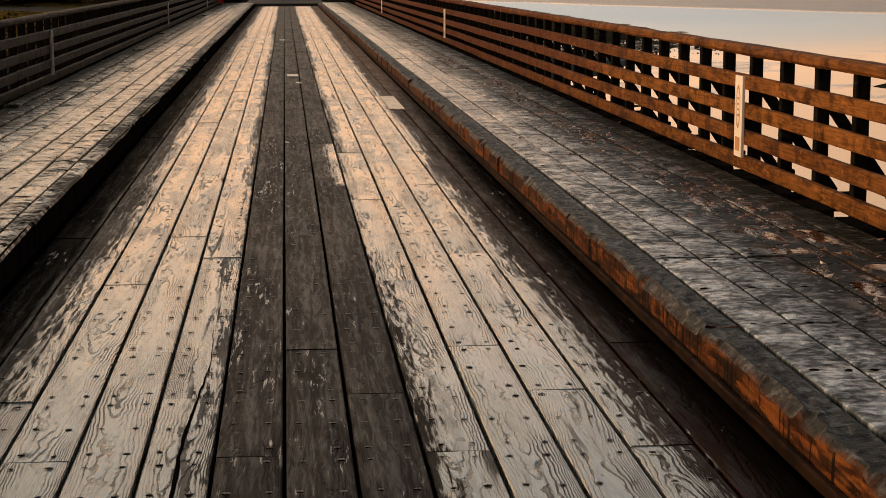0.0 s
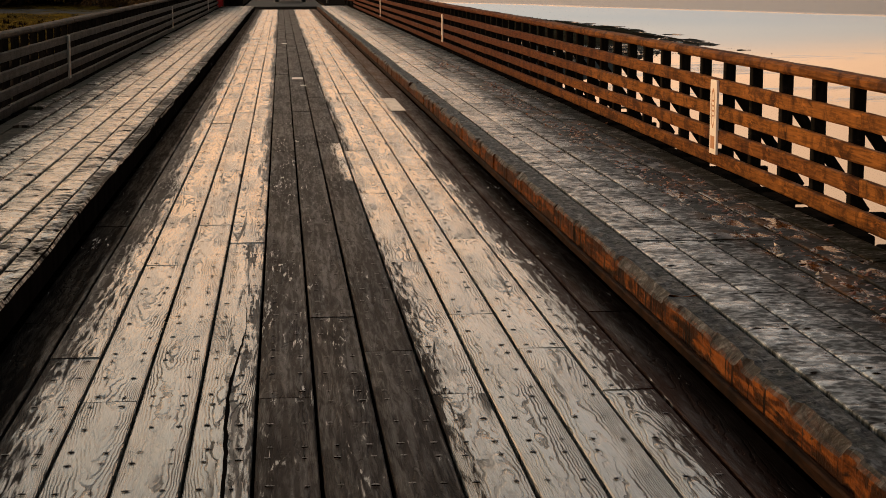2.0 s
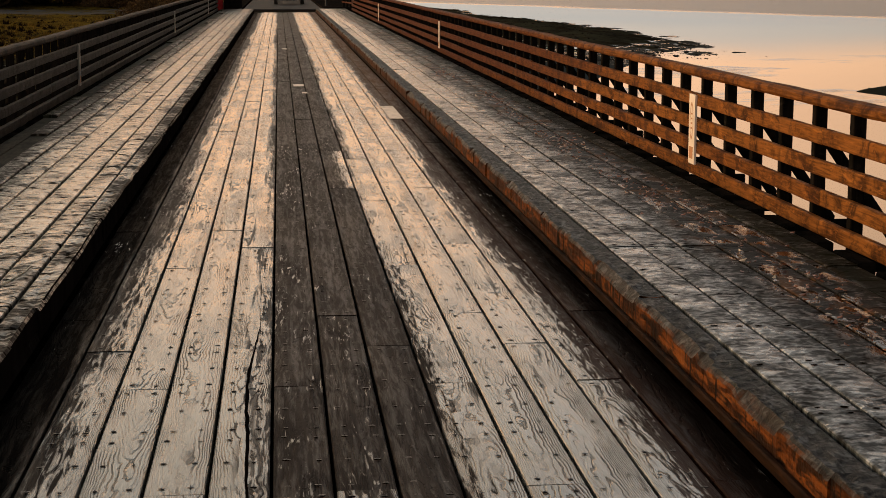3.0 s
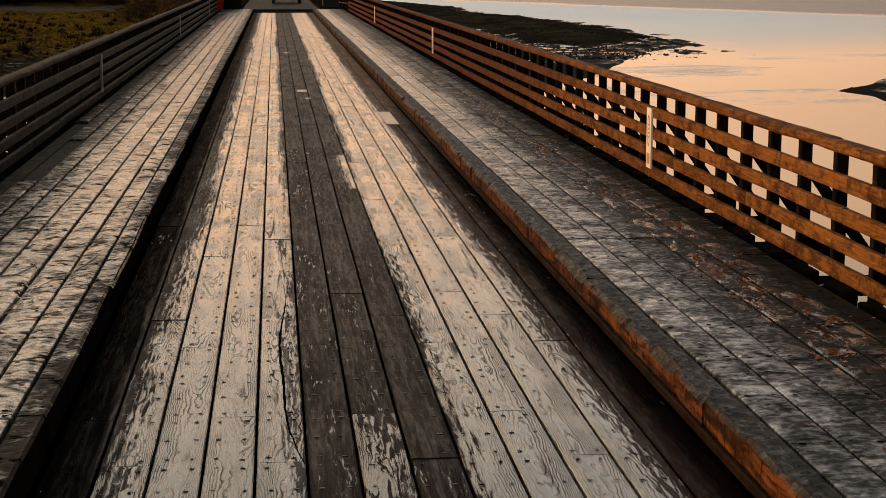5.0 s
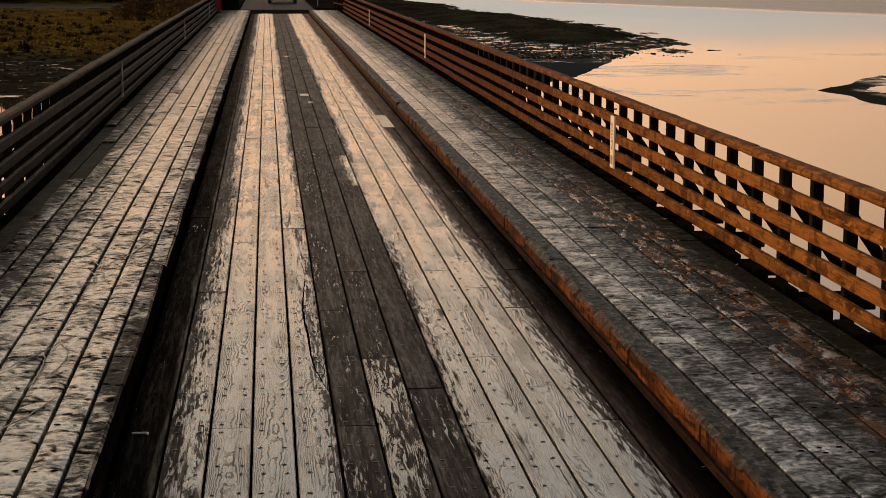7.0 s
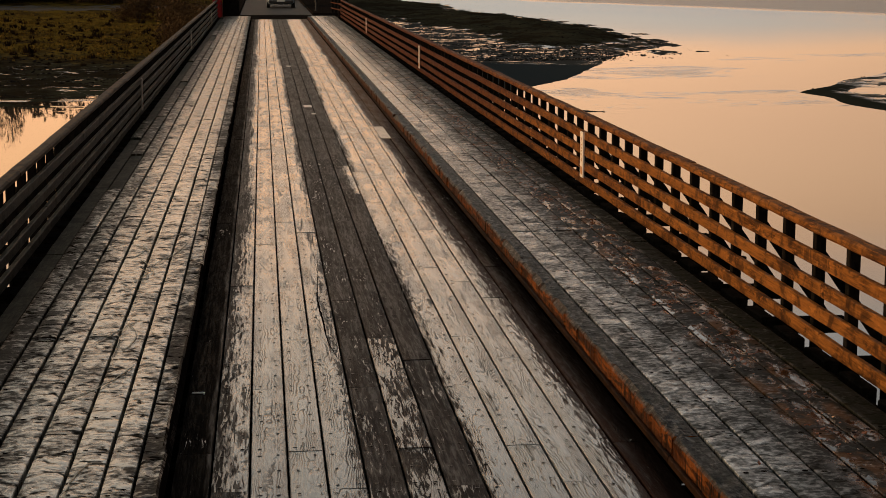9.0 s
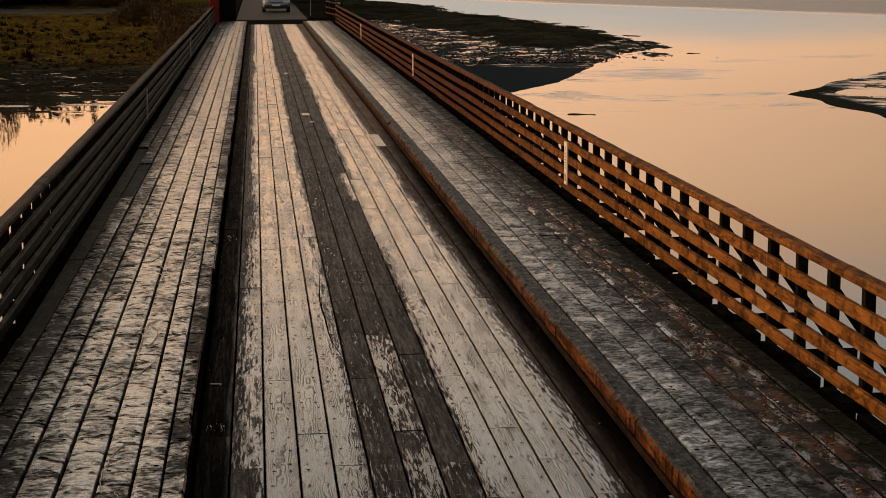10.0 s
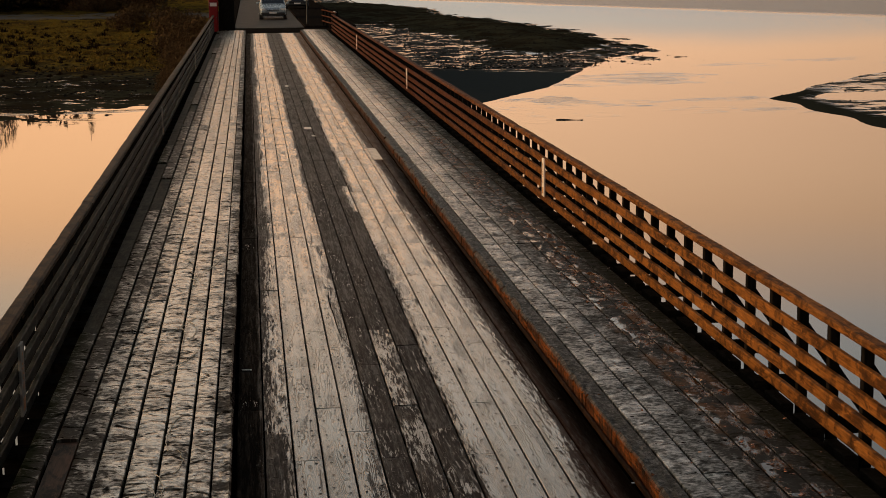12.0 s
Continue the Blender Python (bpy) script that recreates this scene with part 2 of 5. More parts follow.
def mat_walkway(side, kerb=False):
    """Rough sawn boards: dark and soaked, scuffed pale in lumps across the grain where people tread, cracked crossways, mossy at the outer edge."""
    m = Mat(("shaded_kerb_wood_" if kerb else "walkway_wood_") + ("a" if side < 0 else "b"))
    p = m.position()
    r = m.random()
    s = m.shifted(p)
    place = m.node("ShaderNodeSeparateXYZ", Vector=p)
    x, y = place.outputs[0], place.outputs[1]
    ax = m.math("MULTIPLY", x, float(side))
    area = m.noise(m.scaled(p, (3.4, 1.3, 1)), 1.0, 5.0, 0.62, 0.5)
    lump = m.noise(m.scaled(s, (6.0, 5.5, 1)), 1.0, 3.0, 0.5, 0.2)
    ridge = m.noise(m.scaled(s, (18, 21, 1) if side < 0 else (22, 24, 1)), 1.0, 3.0, 0.55, 0.3)
    tone, cut, dome = hewn(m, s, 3.6, 6.0)
    speck = m.noise(m.scaled(s, (40, 46, 1)), 1.0, 3.0, 0.65)
    fine = m.noise(m.scaled(s, (120, 11, 1)), 1.0, 3.0, 0.65)
    mid, a0, a1, lift = (1.88, 0.14, 0.85, 0.44) if side < 0 else (1.95, 0.10, 0.62, 0.36)
    trod = m.math("SUBTRACT", 1.0, m.step(m.math("ABSOLUTE", m.math("SUBTRACT", ax, mid)), a0, a1))
    k = m.math("MULTIPLY", m.step(lump, 0.34, 0.66), 0.30 if side < 0 else 0.26)
    k = m.math("MULTIPLY_ADD", m.step(ridge, 0.33, 0.67), 0.42, k)
    k = m.math("MULTIPLY_ADD", m.step(speck, 0.30, 0.70), 0.10, k)
    k = m.math("MULTIPLY_ADD", m.math("SUBTRACT", area, 0.5), 0.75, k)
    k = m.math("MULTIPLY_ADD", m.math("SUBTRACT", tone, 0.5), 0.14, k)
    k = m.math("MULTIPLY_ADD", m.math("SUBTRACT", trod, 0.5), lift, k)
    k = m.math("MULTIPLY_ADD", m.math("SUBTRACT", r, 0.5), 0.09, k)
    k = m.math("ADD", k, m.step(y, -5.0, -13.0, 0.0, -0.10))
    # towards the far end one side gets darker, the other paler
    k = m.math("ADD", k, m.step(y, 0.0, 40.0, 0.0, -0.10) if side < 0 else m.step(y, -2.0, 24.0, -0.03, 0.10))
    if kerb:
        k = m.math("SUBTRACT", k, m.step(m.noise(m.scaled(s, (1.0, 1.3, 1)), 1.0, 3.0), 0.46, 0.58, 0.0, 0.30))
    wear = m.step(k, 0.16, 0.76) if side < 0 else m.step(k, 0.10, 0.98)
    # wet glints on the highest lumps, painted as a pale colour
    glint = m.step(k, 0.56, 0.78) if side < 0 else m.step(k, 0.66, 0.78)
    if side < 0:
        base = m.mix(fine, (0.010, 0.008, 0.006), (0.045, 0.037, 0.029))
        pale = m.mix(fine, (0.130, 0.118, 0.097), (0.33, 0.304, 0.256))
        high = (0.70, 0.63, 0.52)
    else:
        base = m.mix(fine, (0.008, 0.009, 0.009), (0.037, 0.041, 0.041))
        cut = m.math("MULTIPLY", cut, 0.8)
        pale = m.mix(fine, (0.074, 0.080, 0.081), (0.20, 0.217, 0.217))
        high = (0.52, 0.52, 0.50)
    base = m.mix(m.math("MULTIPLY", r, 0.3), base, (0.022, 0.018, 0.014))
    colr = m.mix(m.math("MULTIPLY", glint, 0.75 if side < 0 else 0.60), m.mix(wear, base, pale), high)
    colr = m.mix(m.math("MULTIPLY", cut, 0.8), colr, (0.006, 0.005, 0.004))
    shine = m.math("MULTIPLY", m.math("MULTIPLY_ADD", glint, 0.40 if side < 0 else 0.25, m.step(wear, 0, 1, 0.03, 0.54 if side < 0 else 0.36)), m.math("SUBTRACT", 1.0, cut))
    moss = m.math("MULTIPLY", m.step(ax, 2.70, 2.90), m.step(area, 0.30, 0.46))
    colr = m.mix(m.math("MULTIPLY", moss, 0.85), colr, m.mix(speck, (0.006, 0.009, 0.004), (0.015, 0.021, 0.009)))
    shine = m.math("MULTIPLY", shine, m.math("SUBTRACT", 1.0, m.math("MULTIPLY", moss, 0.8)))
    rough = m.math("MULTIPLY_ADD", ridge, 0.26, m.step(wear, 0, 1, 0.40, 0.08))
    relief = 1.0
    if side > 0:
        # a band seldom trodden: brown, fence reflections painted orange, and mirroring water films
        band = m.math("MULTIPLY", m.step(ax, 2.26, 2.46), m.step(ax, 2.92, 2.76))
        brown = m.step(ax, 2.02, 2.40, 0.0, 0.65)
        colr = m.mix(brown, colr, m.mix(m.step(k, 0.3, 0.9), (0.011, 0.009, 0.006), (0.095, 0.074, 0.054)))
        fence_mirror = m.math("MULTIPLY", m.step(m.noise(m.scaled(p, (5.0, 2.4, 1)), 1.0, 5.0, 0.65), 0.50, 0.62), band)
        colr = m.mix(m.math("MULTIPLY", fence_mirror, 0.75), colr, m.mix(speck, (0.030, 0.013, 0.005), (0.170, 0.078, 0.028)))
        pool = m.step(m.math("MULTIPLY_ADD", m.math("SUBTRACT", speck, 0.5), 0.12, m.noise(m.scaled(p, (7.0, 3.2, 1)), 1.0, 4.0, 0.6, 0.3)), 0.51, 0.57)
        pool = m.math("MULTIPLY", pool, m.math("MULTIPLY", band, m.step(y, 9.0, 2.0)))
        colr = m.mix(m.math("MULTIPLY", pool, 0.75), colr, (0.022, 0.012, 0.007))
        shine = m.math("MAXIMUM", shine, m.math("MULTIPLY", pool, 0.28))
        rough = m.math("MULTIPLY_ADD", pool, 0.085, m.math("MULTIPLY", rough, m.math("SUBTRACT", 1.0, pool)))
        relief = m.math("MULTIPLY_ADD", pool, -0.86, 1.0)
    if kerb:
        # faces not turned upward go near black: the side's shade, put into colour
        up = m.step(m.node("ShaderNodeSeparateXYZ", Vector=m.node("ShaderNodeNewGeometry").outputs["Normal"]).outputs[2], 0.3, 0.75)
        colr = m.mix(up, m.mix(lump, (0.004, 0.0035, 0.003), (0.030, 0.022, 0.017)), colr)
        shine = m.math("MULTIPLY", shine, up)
    m.set(Base_Color=colr, Roughness=rough, Specular_IOR_Level=shine)
    h = m.math("ADD", m.math("MULTIPLY", dome, 0.9), m.math("ADD", m.math("MULTIPLY", lump, 1.1), m.math("MULTIPLY_ADD", speck, 0.25, m.math("MULTIPLY", ridge, 0.6))))
    h = m.math("SUBTRACT", h, m.math("MULTIPLY", cut, 0.4))
    m.bump(m.math("MULTIPLY", h, relief), 0.8, 0.007 if side < 0 else 0.006)
    return m.m


def mat_timber(name, a, b, stain, rough=0.6, spec=0.3, along=1, far_red=False):
    """Weathered sawn timber with grain along one axis, streaks and stains."""
    m = Mat(name)
    p = m.shifted(m.position())
    sc = [70.0, 70.0, 70.0]
    sc[along] = 4.0
    grain = m.noise(m.scaled(p, tuple(sc)), 1.0, 4.0, 0.6, 0.3)
    blot = m.noise(p, 3.5, 5.0, 0.65, 0.3)
    drip = m.noise(m.scaled(p, (9, 3.2, 5.0)), 1.0, 5.0, 0.68, 0.8)
    col = m.mix(m.step(grain, 0.3, 0.7), a, b)
    col = m.mix(m.step(m.noise(m.scaled(p, (2, 2, 2)), 1.0, 3.0), 0.35, 0.65, 0.0, 0.35), col, tuple(min(1, c * 1.35) for c in b))
    col = m.mix(m.math("MULTIPLY", m.step(drip, 0.47, 0.62), 0.75), col, stain)
    col = m.mix(m.math("MULTIPLY", m.step(blot, 0.50, 0.68), 0.65), col, stain)
    chip = m.noise(m.scaled(p, (16, 5, 18)), 1.0, 4.0, 0.65, 0.5)
    col = m.mix(m.step(chip, 0.57, 0.70, 0.0, 0.6), col, tuple(min(1, c * 1.7) for c in b))
    if far_red:
        # colour turns darker and redder with distance along the bridge
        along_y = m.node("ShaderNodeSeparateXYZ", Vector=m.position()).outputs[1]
        darker = m.step(m.math("ADD", along_y, m.math("MULTIPLY", m.random(), 9.0)), 2.0, 28.0, 0.0, 0.9)
        col = m.mix(darker, col, m.mix(m.step(grain, 0.3, 0.7), (0.028, 0.008, 0.004), (0.085, 0.023, 0.010)))
    m.set(Base_Color=col, Roughness=m.math("MULTIPLY_ADD", blot, 0.25, rough - 0.12), Specular_IOR_Level=spec)
    m.bump(m.math("ADD", grain, m.math("MULTIPLY", blot, 0.6)), 0.5, 0.004)
    return m.m


def mat_plain(name, col, rough=0.5, metal=0.0, spec=0.5, vary=0.25):
    m = Mat(name)
    n = m.noise(m.local(), 9.0, 4.0, 0.6)
    dark = tuple(c * (1 - vary) for c in col)
    m.set(Base_Color=m.mix(n, dark, col), Roughness=m.math("MULTIPLY_ADD", n, 0.15, rough - 0.07), Metallic=metal, Specular_IOR_Level=spec)
    return m.m


def mat_water():
    m = Mat("calm_water")
    p = m.position()
    y = m.node("ShaderNodeSeparateXYZ", Vector=p).outputs[1]
    xx = m.node("ShaderNodeSeparateXYZ", Vector=p).outputs[0]
    far = m.math("MULTIPLY_ADD", xx, 2.6, m.math("ADD", y, m.math("MULTIPLY", m.noise(m.scaled(p, (0.02, 0.02, 1)), 1.0, 3.0), 40.0)))
    breeze = m.math("ADD", m.step(far, 405, 435), m.step(far, 318, 372, 0.0, 0.05))
    cat = m.step(m.noise(m.scaled(p, (0.07, 0.11, 1)), 1.0, 5.0, 0.66, 0.5), 0.53, 0.72)
    cat = m.math("MULTIPLY", cat, m.math("MULTIPLY", m.step(y, 54, 64), m.step(y, 110, 90)))
    rip = m.noise(m.scaled(p, (0.8, 1.1, 1)), 1.0, 4.0, 0.65)
    swell = m.noise(m.scaled(p, (0.10, 0.25, 1)), 1.0, 2.0, 0.5)
    amp = m.math("ADD", m.math("MULTIPLY", breeze, 2.8), m.math("MULTIPLY_ADD", cat, 2.6, 0.012))
    h = m.math("ADD", m.math("MULTIPLY", rip, amp), m.math("MULTIPLY", swell, 0.05))
    m.set(Base_Color=(0.012, 0.016, 0.016, 1), Roughness=m.math("MULTIPLY_ADD", amp, 0.10, 0.015), IOR=1.33, Specular_IOR_Level=0.5)
    m.bump(h, 0.35, 0.12)
    return m.m


def mat_ground():
    """Tidal flat: dark wet mud and weed low down, sand, grass higher up."""
    m = Mat("tidal_ground")
    p = m.position()
    xyz = m.node("ShaderNodeSeparateXYZ", Vector=p)
    n1 = m.noise(p, 0.22, 6.0, 0.65)
    n2 = m.noise(p, 1.7, 5.0, 0.7)
    n3 = m.noise(p, 9.0, 4.0, 0.6)
    mud = m.mix(n2, (0.016, 0.016, 0.010), (0.062, 0.060, 0.038))
    mud = m.mix(m.step(n3, 0.5, 0.75), mud, (0.030, 0.027, 0.022))
    grass = m.mix(n2, (0.080, 0.054, 0.010), (0.190, 0.120, 0.020))
    grass = m.mix(m.step(n1, 0.45, 0.65), grass, (0.045, 0.030, 0.012))
    grass = m.mix(m.step(m.noise(m.scaled(p, (0.7, 0.45, 1)), 1.0, 5.0, 0.66), 0.54, 0.62), grass, (0.040, 0.027, 0.012))
    grass = m.mix(m.step(n3, 0.58, 0.72), grass, (0.026, 0.019, 0.010))
    left = m.step(xyz.outputs[0], 2.0, -4.0)
    high = m.math("MULTIPLY", m.step(m.math("ADD", xyz.outputs[2], m.math("MULTIPLY", n2, 0.35)), -3.2, -2.9), left)
    weed = m.mix(n3, (0.011, 0.009, 0.006), (0.032, 0.025, 0.016))
    col = m.mix(m.step(n1, 0.40, 0.60), mud, weed)
    strip = m.math("MULTIPLY", m.step(xyz.outputs[1], 190, 194), m.step(xyz.outputs[1], 206, 202))
    grass = m.mix(m.math("MULTIPLY", strip, m.step(n1, 0.3, 0.55)), grass, (0.13, 0.115, 0.10))
    col = m.mix(high, col, grass)
    sand = m.math("MULTIPLY", m.step(xyz.outputs[0], 6.0, 8.0), m.math("MULTIPLY", m.step(m.math("MULTIPLY_ADD", xyz.outputs[0], 0.45, xyz.outputs[1]), 101.5, 100.0), m.step(xyz.outputs[0], 24.0, 22.0)))
    col = m.mix(sand, col, m.mix(n2, (0.038, 0.044, 0.043), (0.052, 0.058, 0.056)))
    wet = m.step(m.math("ADD", xyz.outputs[2], m.math("MULTIPLY", n2, 0.15)), -3.25, -3.42)
    # the stream's bank: a dark weedy rim round a pale wet flat
    inland = m.math("SUBTRACT", xyz.outputs[0], m.math("MULTIPLY_ADD", m.math("MAXIMUM", m.math("SUBTRACT", xyz.outputs[1], 68.0), 0.0), 0.62, 26.4))
    inland = m.math("MULTIPLY_ADD", m.math("SUBTRACT", n2, 0.5), 1.6, inland)
    stream_bank = m.math("MULTIPLY", m.step(xyz.outputs[0], 24.0, 26.0), m.step(xyz.outputs[1], 100.0, 97.0))
    rim = m.math("MULTIPLY", m.math("MULTIPLY", m.step(inland, 2.3, 1.1), m.step(xyz.outputs[1], 78.0, 71.0)), stream_bank)
    col = m.mix(rim, col, m.mix(n3, (0.014, 0.015, 0.011), (0.040, 0.041, 0.032)))
    bare = m.math("MULTIPLY", m.step(xyz.outputs[0], 4.0, 8.0), m.math("MULTIPLY", m.step(xyz.outputs[2], -3.36, -3.45), m.math("MULTIPLY", m.math("SUBTRACT", 1.0, rim), m.math("SUBTRACT", 1.0, sand))))
    col = m.mix(m.math("MULTIPLY", bare, 0.8), col, m.mix(n3, (0.030, 0.031, 0.029), (0.105, 0.102, 0.092)))
    # thin films of standing water in the hollows
    film = m.step(m.math("ADD", m.noise(m.scaled(p, (0.55, 0.85, 1)), 1.0, 6.0, 0.68, 0.5), m.math("MULTIPLY_ADD", stream_bank, 0.07, m.step(xyz.outputs[0], 4.0, 8.0, 0.0, 0.035))), 0.58, 0.62)
    film = m.math("MULTIPLY", film, m.math("MULTIPLY", m.step(xyz.outputs[2], -3.30, -3.40), m.math("MULTIPLY", m.math("SUBTRACT", 1.0, rim), m.math("SUBTRACT", 1.0, sand))))
    rough = m.math("MAXIMUM", m.step(wet, 0, 1, 0.85, 0.5), m.math("MULTIPLY", sand, 0.8))
    m.set(Base_Color=col, Roughness=m.math("MULTIPLY", rough, m.step(film, 0, 1, 1.0, 0.16)), Specular_IOR_Level=m.math("MULTIPLY", film, 0.5))
    relief = m.math("ADD", n2, m.math("MULTIPLY", n3, 0.4))
    m.bump(m.math("MULTIPLY", relief, m.step(film, 0, 1, 1.0, 0.15)), 0.7, 0.10)
    return m.m


def mat_asphalt():
    m = Mat("asphalt")
    p = m.position()
    n, g = m.noise(p, 0.8, 5.0, 0.65), m.noise(p, 60.0, 3.0, 0.7)
    col = m.mix(n, (0.018, 0.017, 0.017), (0.036, 0.034, 0.033))
    m.set(Base_Color=m.mix(m.math("MULTIPLY", g, 0.5), col, (0.08, 0.073, 0.066)), Roughness=m.math("MULTIPLY_ADD", n, 0.25, 0.5), Specular_IOR_Level=0.02)
    m.bump(g, 0.3, 0.004)
    return m.m


def mat_leaf(name, a, b):
    m = Mat(name)
    k = m.node("ShaderNodeNewGeometry").outputs["Random Per Island"]
    m.set(Base_Color=m.mix(k, a, b), Roughness=0.8, Specular_IOR_Level=0.0)
    return m.m


def mat_fallen():
    """Wet leaves: most of them dark red-brown, a few bleached."""
    m = Mat("fallen_leaf")
    k = m.node("ShaderNodeNewGeometry").outputs["Random Per Island"]
    c = m.mix(m.step(k, 0.0, 0.7), (0.035, 0.011, 0.004), (0.24, 0.075, 0.020))
    c = m.mix(m.step(k, 0.82, 0.98), c, (0.46, 0.36, 0.25))
    m.set(Base_Color=c, Roughness=0.3, Specular_IOR_Level=0.35)
    return m.m


M_ROAD, M_WALK_L, M_WALK_R = mat_roadway(), mat_walkway(-1), mat_walkway(1)
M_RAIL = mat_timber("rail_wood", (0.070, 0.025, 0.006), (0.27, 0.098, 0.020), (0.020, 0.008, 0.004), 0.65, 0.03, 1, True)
def mat_kerb(name, a, b):
    """Kerb timber: rusty sawn sides with upright splits, and a trodden black top with grey crests and moss."""
    m = Mat(name)
    q = m.position()
    p = m.shifted(q)
    up = m.step(m.node("ShaderNodeSeparateXYZ", Vector=m.node("ShaderNodeNewGeometry").outputs["Normal"]).outputs[2], 0.35, 0.8)
    grain = m.noise(m.scaled(p, (30, 2.5, 34)), 1.0, 4.0, 0.6, 0.6)
    blot = m.noise(m.scaled(p, (5, 1.8, 7)), 1.0, 5.0, 0.68, 0.5)
    crack = m.noise(m.scaled(p, (4, 2.4, 9.0)), 1.0, 5.0, 0.7, 0.9)
    chips = m.noise(m.scaled(p, (15, 6, 14)), 1.0, 5.0, 0.7, 0.6)
    sidec = m.mix(m.step(grain, 0.34, 0.66), a, b)
    sidec = m.mix(m.step(chips, 0.56, 0.70, 0.0, 0.55), sidec, (0.31, 0.112, 0.027))
    sidec = m.mix(m.math("MULTIPLY", m.step(crack, 0.47, 0.58), 0.92), sidec, (0.014, 0.007, 0.004))
    sidec = m.mix(m.math("MULTIPLY", m.step(blot, 0.46, 0.62), 0.75), sidec, (0.036, 0.011, 0.004))
    split = m.math("ABSOLUTE", m.math("SUBTRACT", m.noise(m.scaled(p, (1, 3.4, 0.4)), 1.0, 3.0, 0.6, 0.2), 0.5))
    sidec = m.mix(m.math("MULTIPLY", m.step(split, 0.018, 0.006), 0.95), sidec, (0.006, 0.004, 0.003))
    # side colour turns dark red-brown towards the far end
    darker = m.step(m.node("ShaderNodeSeparateXYZ", Vector=q).outputs[1], 2.0, 26.0, 0.0, 0.85)
    sidec = m.mix(darker, sidec, m.mix(chips, (0.022, 0.009, 0.005), (0.085, 0.032, 0.013)))
    lump = m.noise(m.scaled(p, (14, 11, 6)), 1.0, 4.0, 0.62, 0.6)
    tear = m.noise(m.scaled(p, (34, 9, 20)), 1.0, 4.0, 0.65, 0.8)
    k = m.math("ADD", m.math("MULTIPLY", lump, 0.6), m.math("MULTIPLY", tear, 0.5))
    wear = m.step(k, 0.54, 0.72)
    topc = m.mix(m.step(tear, 0.35, 0.65), (0.006, 0.006, 0.0055), (0.040, 0.038, 0.034))
    topc = m.mix(m.step(blot, 0.50, 0.62, 0.0, 0.6), topc, (0.014, 0.016, 0.008))
    topc = m.mix(wear, topc, (0.075, 0.074, 0.070))
    m.set(Base_Color=m.mix(up, sidec, topc), Roughness=m.math("MULTIPLY_ADD", chips, 0.3, 0.38), Specular_IOR_Level=m.math("MULTIPLY_ADD", up, m.step(wear, 0, 1, 0.03, 0.28), 0.04))
    m.bump(m.math("ADD", m.math("MULTIPLY", chips, 0.7), m.math("MULTIPLY_ADD", lump, 1.2, m.math("MULTIPLY", tear, 0.8))), 0.75, 0.012)
    return m.m


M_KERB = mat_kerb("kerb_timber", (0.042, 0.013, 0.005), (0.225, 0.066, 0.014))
M_STRIP = mat_timber("kerb_strip_wood", (0.010, 0.005, 0.003), (0.030, 0.013, 0.006), (0.006, 0.004, 0.003), 0.7, 0.02, 1)
M_KERB_SHADED = mat_walkway(-1, True)
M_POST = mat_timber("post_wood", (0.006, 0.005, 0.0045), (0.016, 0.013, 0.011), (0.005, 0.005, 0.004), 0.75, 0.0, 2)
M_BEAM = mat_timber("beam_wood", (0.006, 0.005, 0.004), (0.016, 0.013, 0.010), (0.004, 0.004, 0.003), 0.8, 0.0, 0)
# left fence: the rail wood again, darkened and greyed to paint in its shade
M_SHADERAIL = mat_timber("shaded_rail_wood", (0.010, 0.010, 0.008), (0.034, 0.034, 0.027), (0.006, 0.007, 0.005), 0.6, 0.06, 1)
M_GAP = mat_plain("open_split", (0.008, 0.006, 0.005), 0.9, 0.0, 0.0)
# left top rail: same wood, browned down to hold its shade in colour
M_SHADETOP = mat_timber("shaded_top_rail_wood", (0.020, 0.011, 0.006), (0.060, 0.031, 0.014), (0.012, 0.010, 0.008), 0.62, 0.05, 1)
M_SUNKEN = mat_timber("sunken_board_wood", (0.026, 0.015, 0.010), (0.090, 0.046, 0.029), (0.006, 0.006, 0.004), 0.6, 0.08, 1)
M_MOSSY = mat_timber("mossy_board_wood", (0.009, 0.010, 0.006), (0.040, 0.037, 0.026), (0.006, 0.008, 0.004), 0.7, 0.05, 1)
M_STRAW = mat_plain("dry_straw", (0.62, 0.52, 0.36), 0.45, vary=0.3)
M_NAIL = mat_plain("nail_iron", (0.06, 0.05, 0.045), 0.35, 0.8, 0.5)
M_WATER, M_GROUND, M_ASPHALT = mat_water(), mat_ground(), mat_asphalt()
M_PLATE = mat_plain("plate_paint", (0.88, 0.74, 0.62), 0.5, vary=0.12)
# plate paint dimmed to grey, standing for shade on the left boards
M_SHADEPLATE = mat_plain("shaded_plate_paint", (0.34, 0.32, 0.28), 0.6, vary=0.3)
M_EMBLEM = mat_plain("plate_emblem", (0.55, 0.24, 0.09), 0.5)
M_NEWWOOD = mat_timber("new_wood", (0.30, 0.225, 0.15), (0.46, 0.36, 0.25), (0.22, 0.17, 0.12), 0.32, 0.5, 1)
M_PATCH = mat_plain("patch_zinc", (0.45, 0.42, 0.37), 0.35, 0.4)
M_BUSH = mat_leaf("bush_leaf", (0.048, 0.031, 0.017), (0.130, 0.080, 0.038))
M_GRASS = mat_leaf("grass_blade", (0.075, 0.050, 0.012), (0.220, 0.135, 0.028))
M_SEDGE = mat_leaf("sedge_blade", (0.010, 0.007, 0.004), (0.034, 0.022, 0.010))
M_STONE = mat_leaf("shore_stone", (0.008, 0.0075, 0.007), (0.030, 0.026, 0.022))
M_BARK = mat_plain("bark", (0.05, 0.038, 0.028), 0.8)
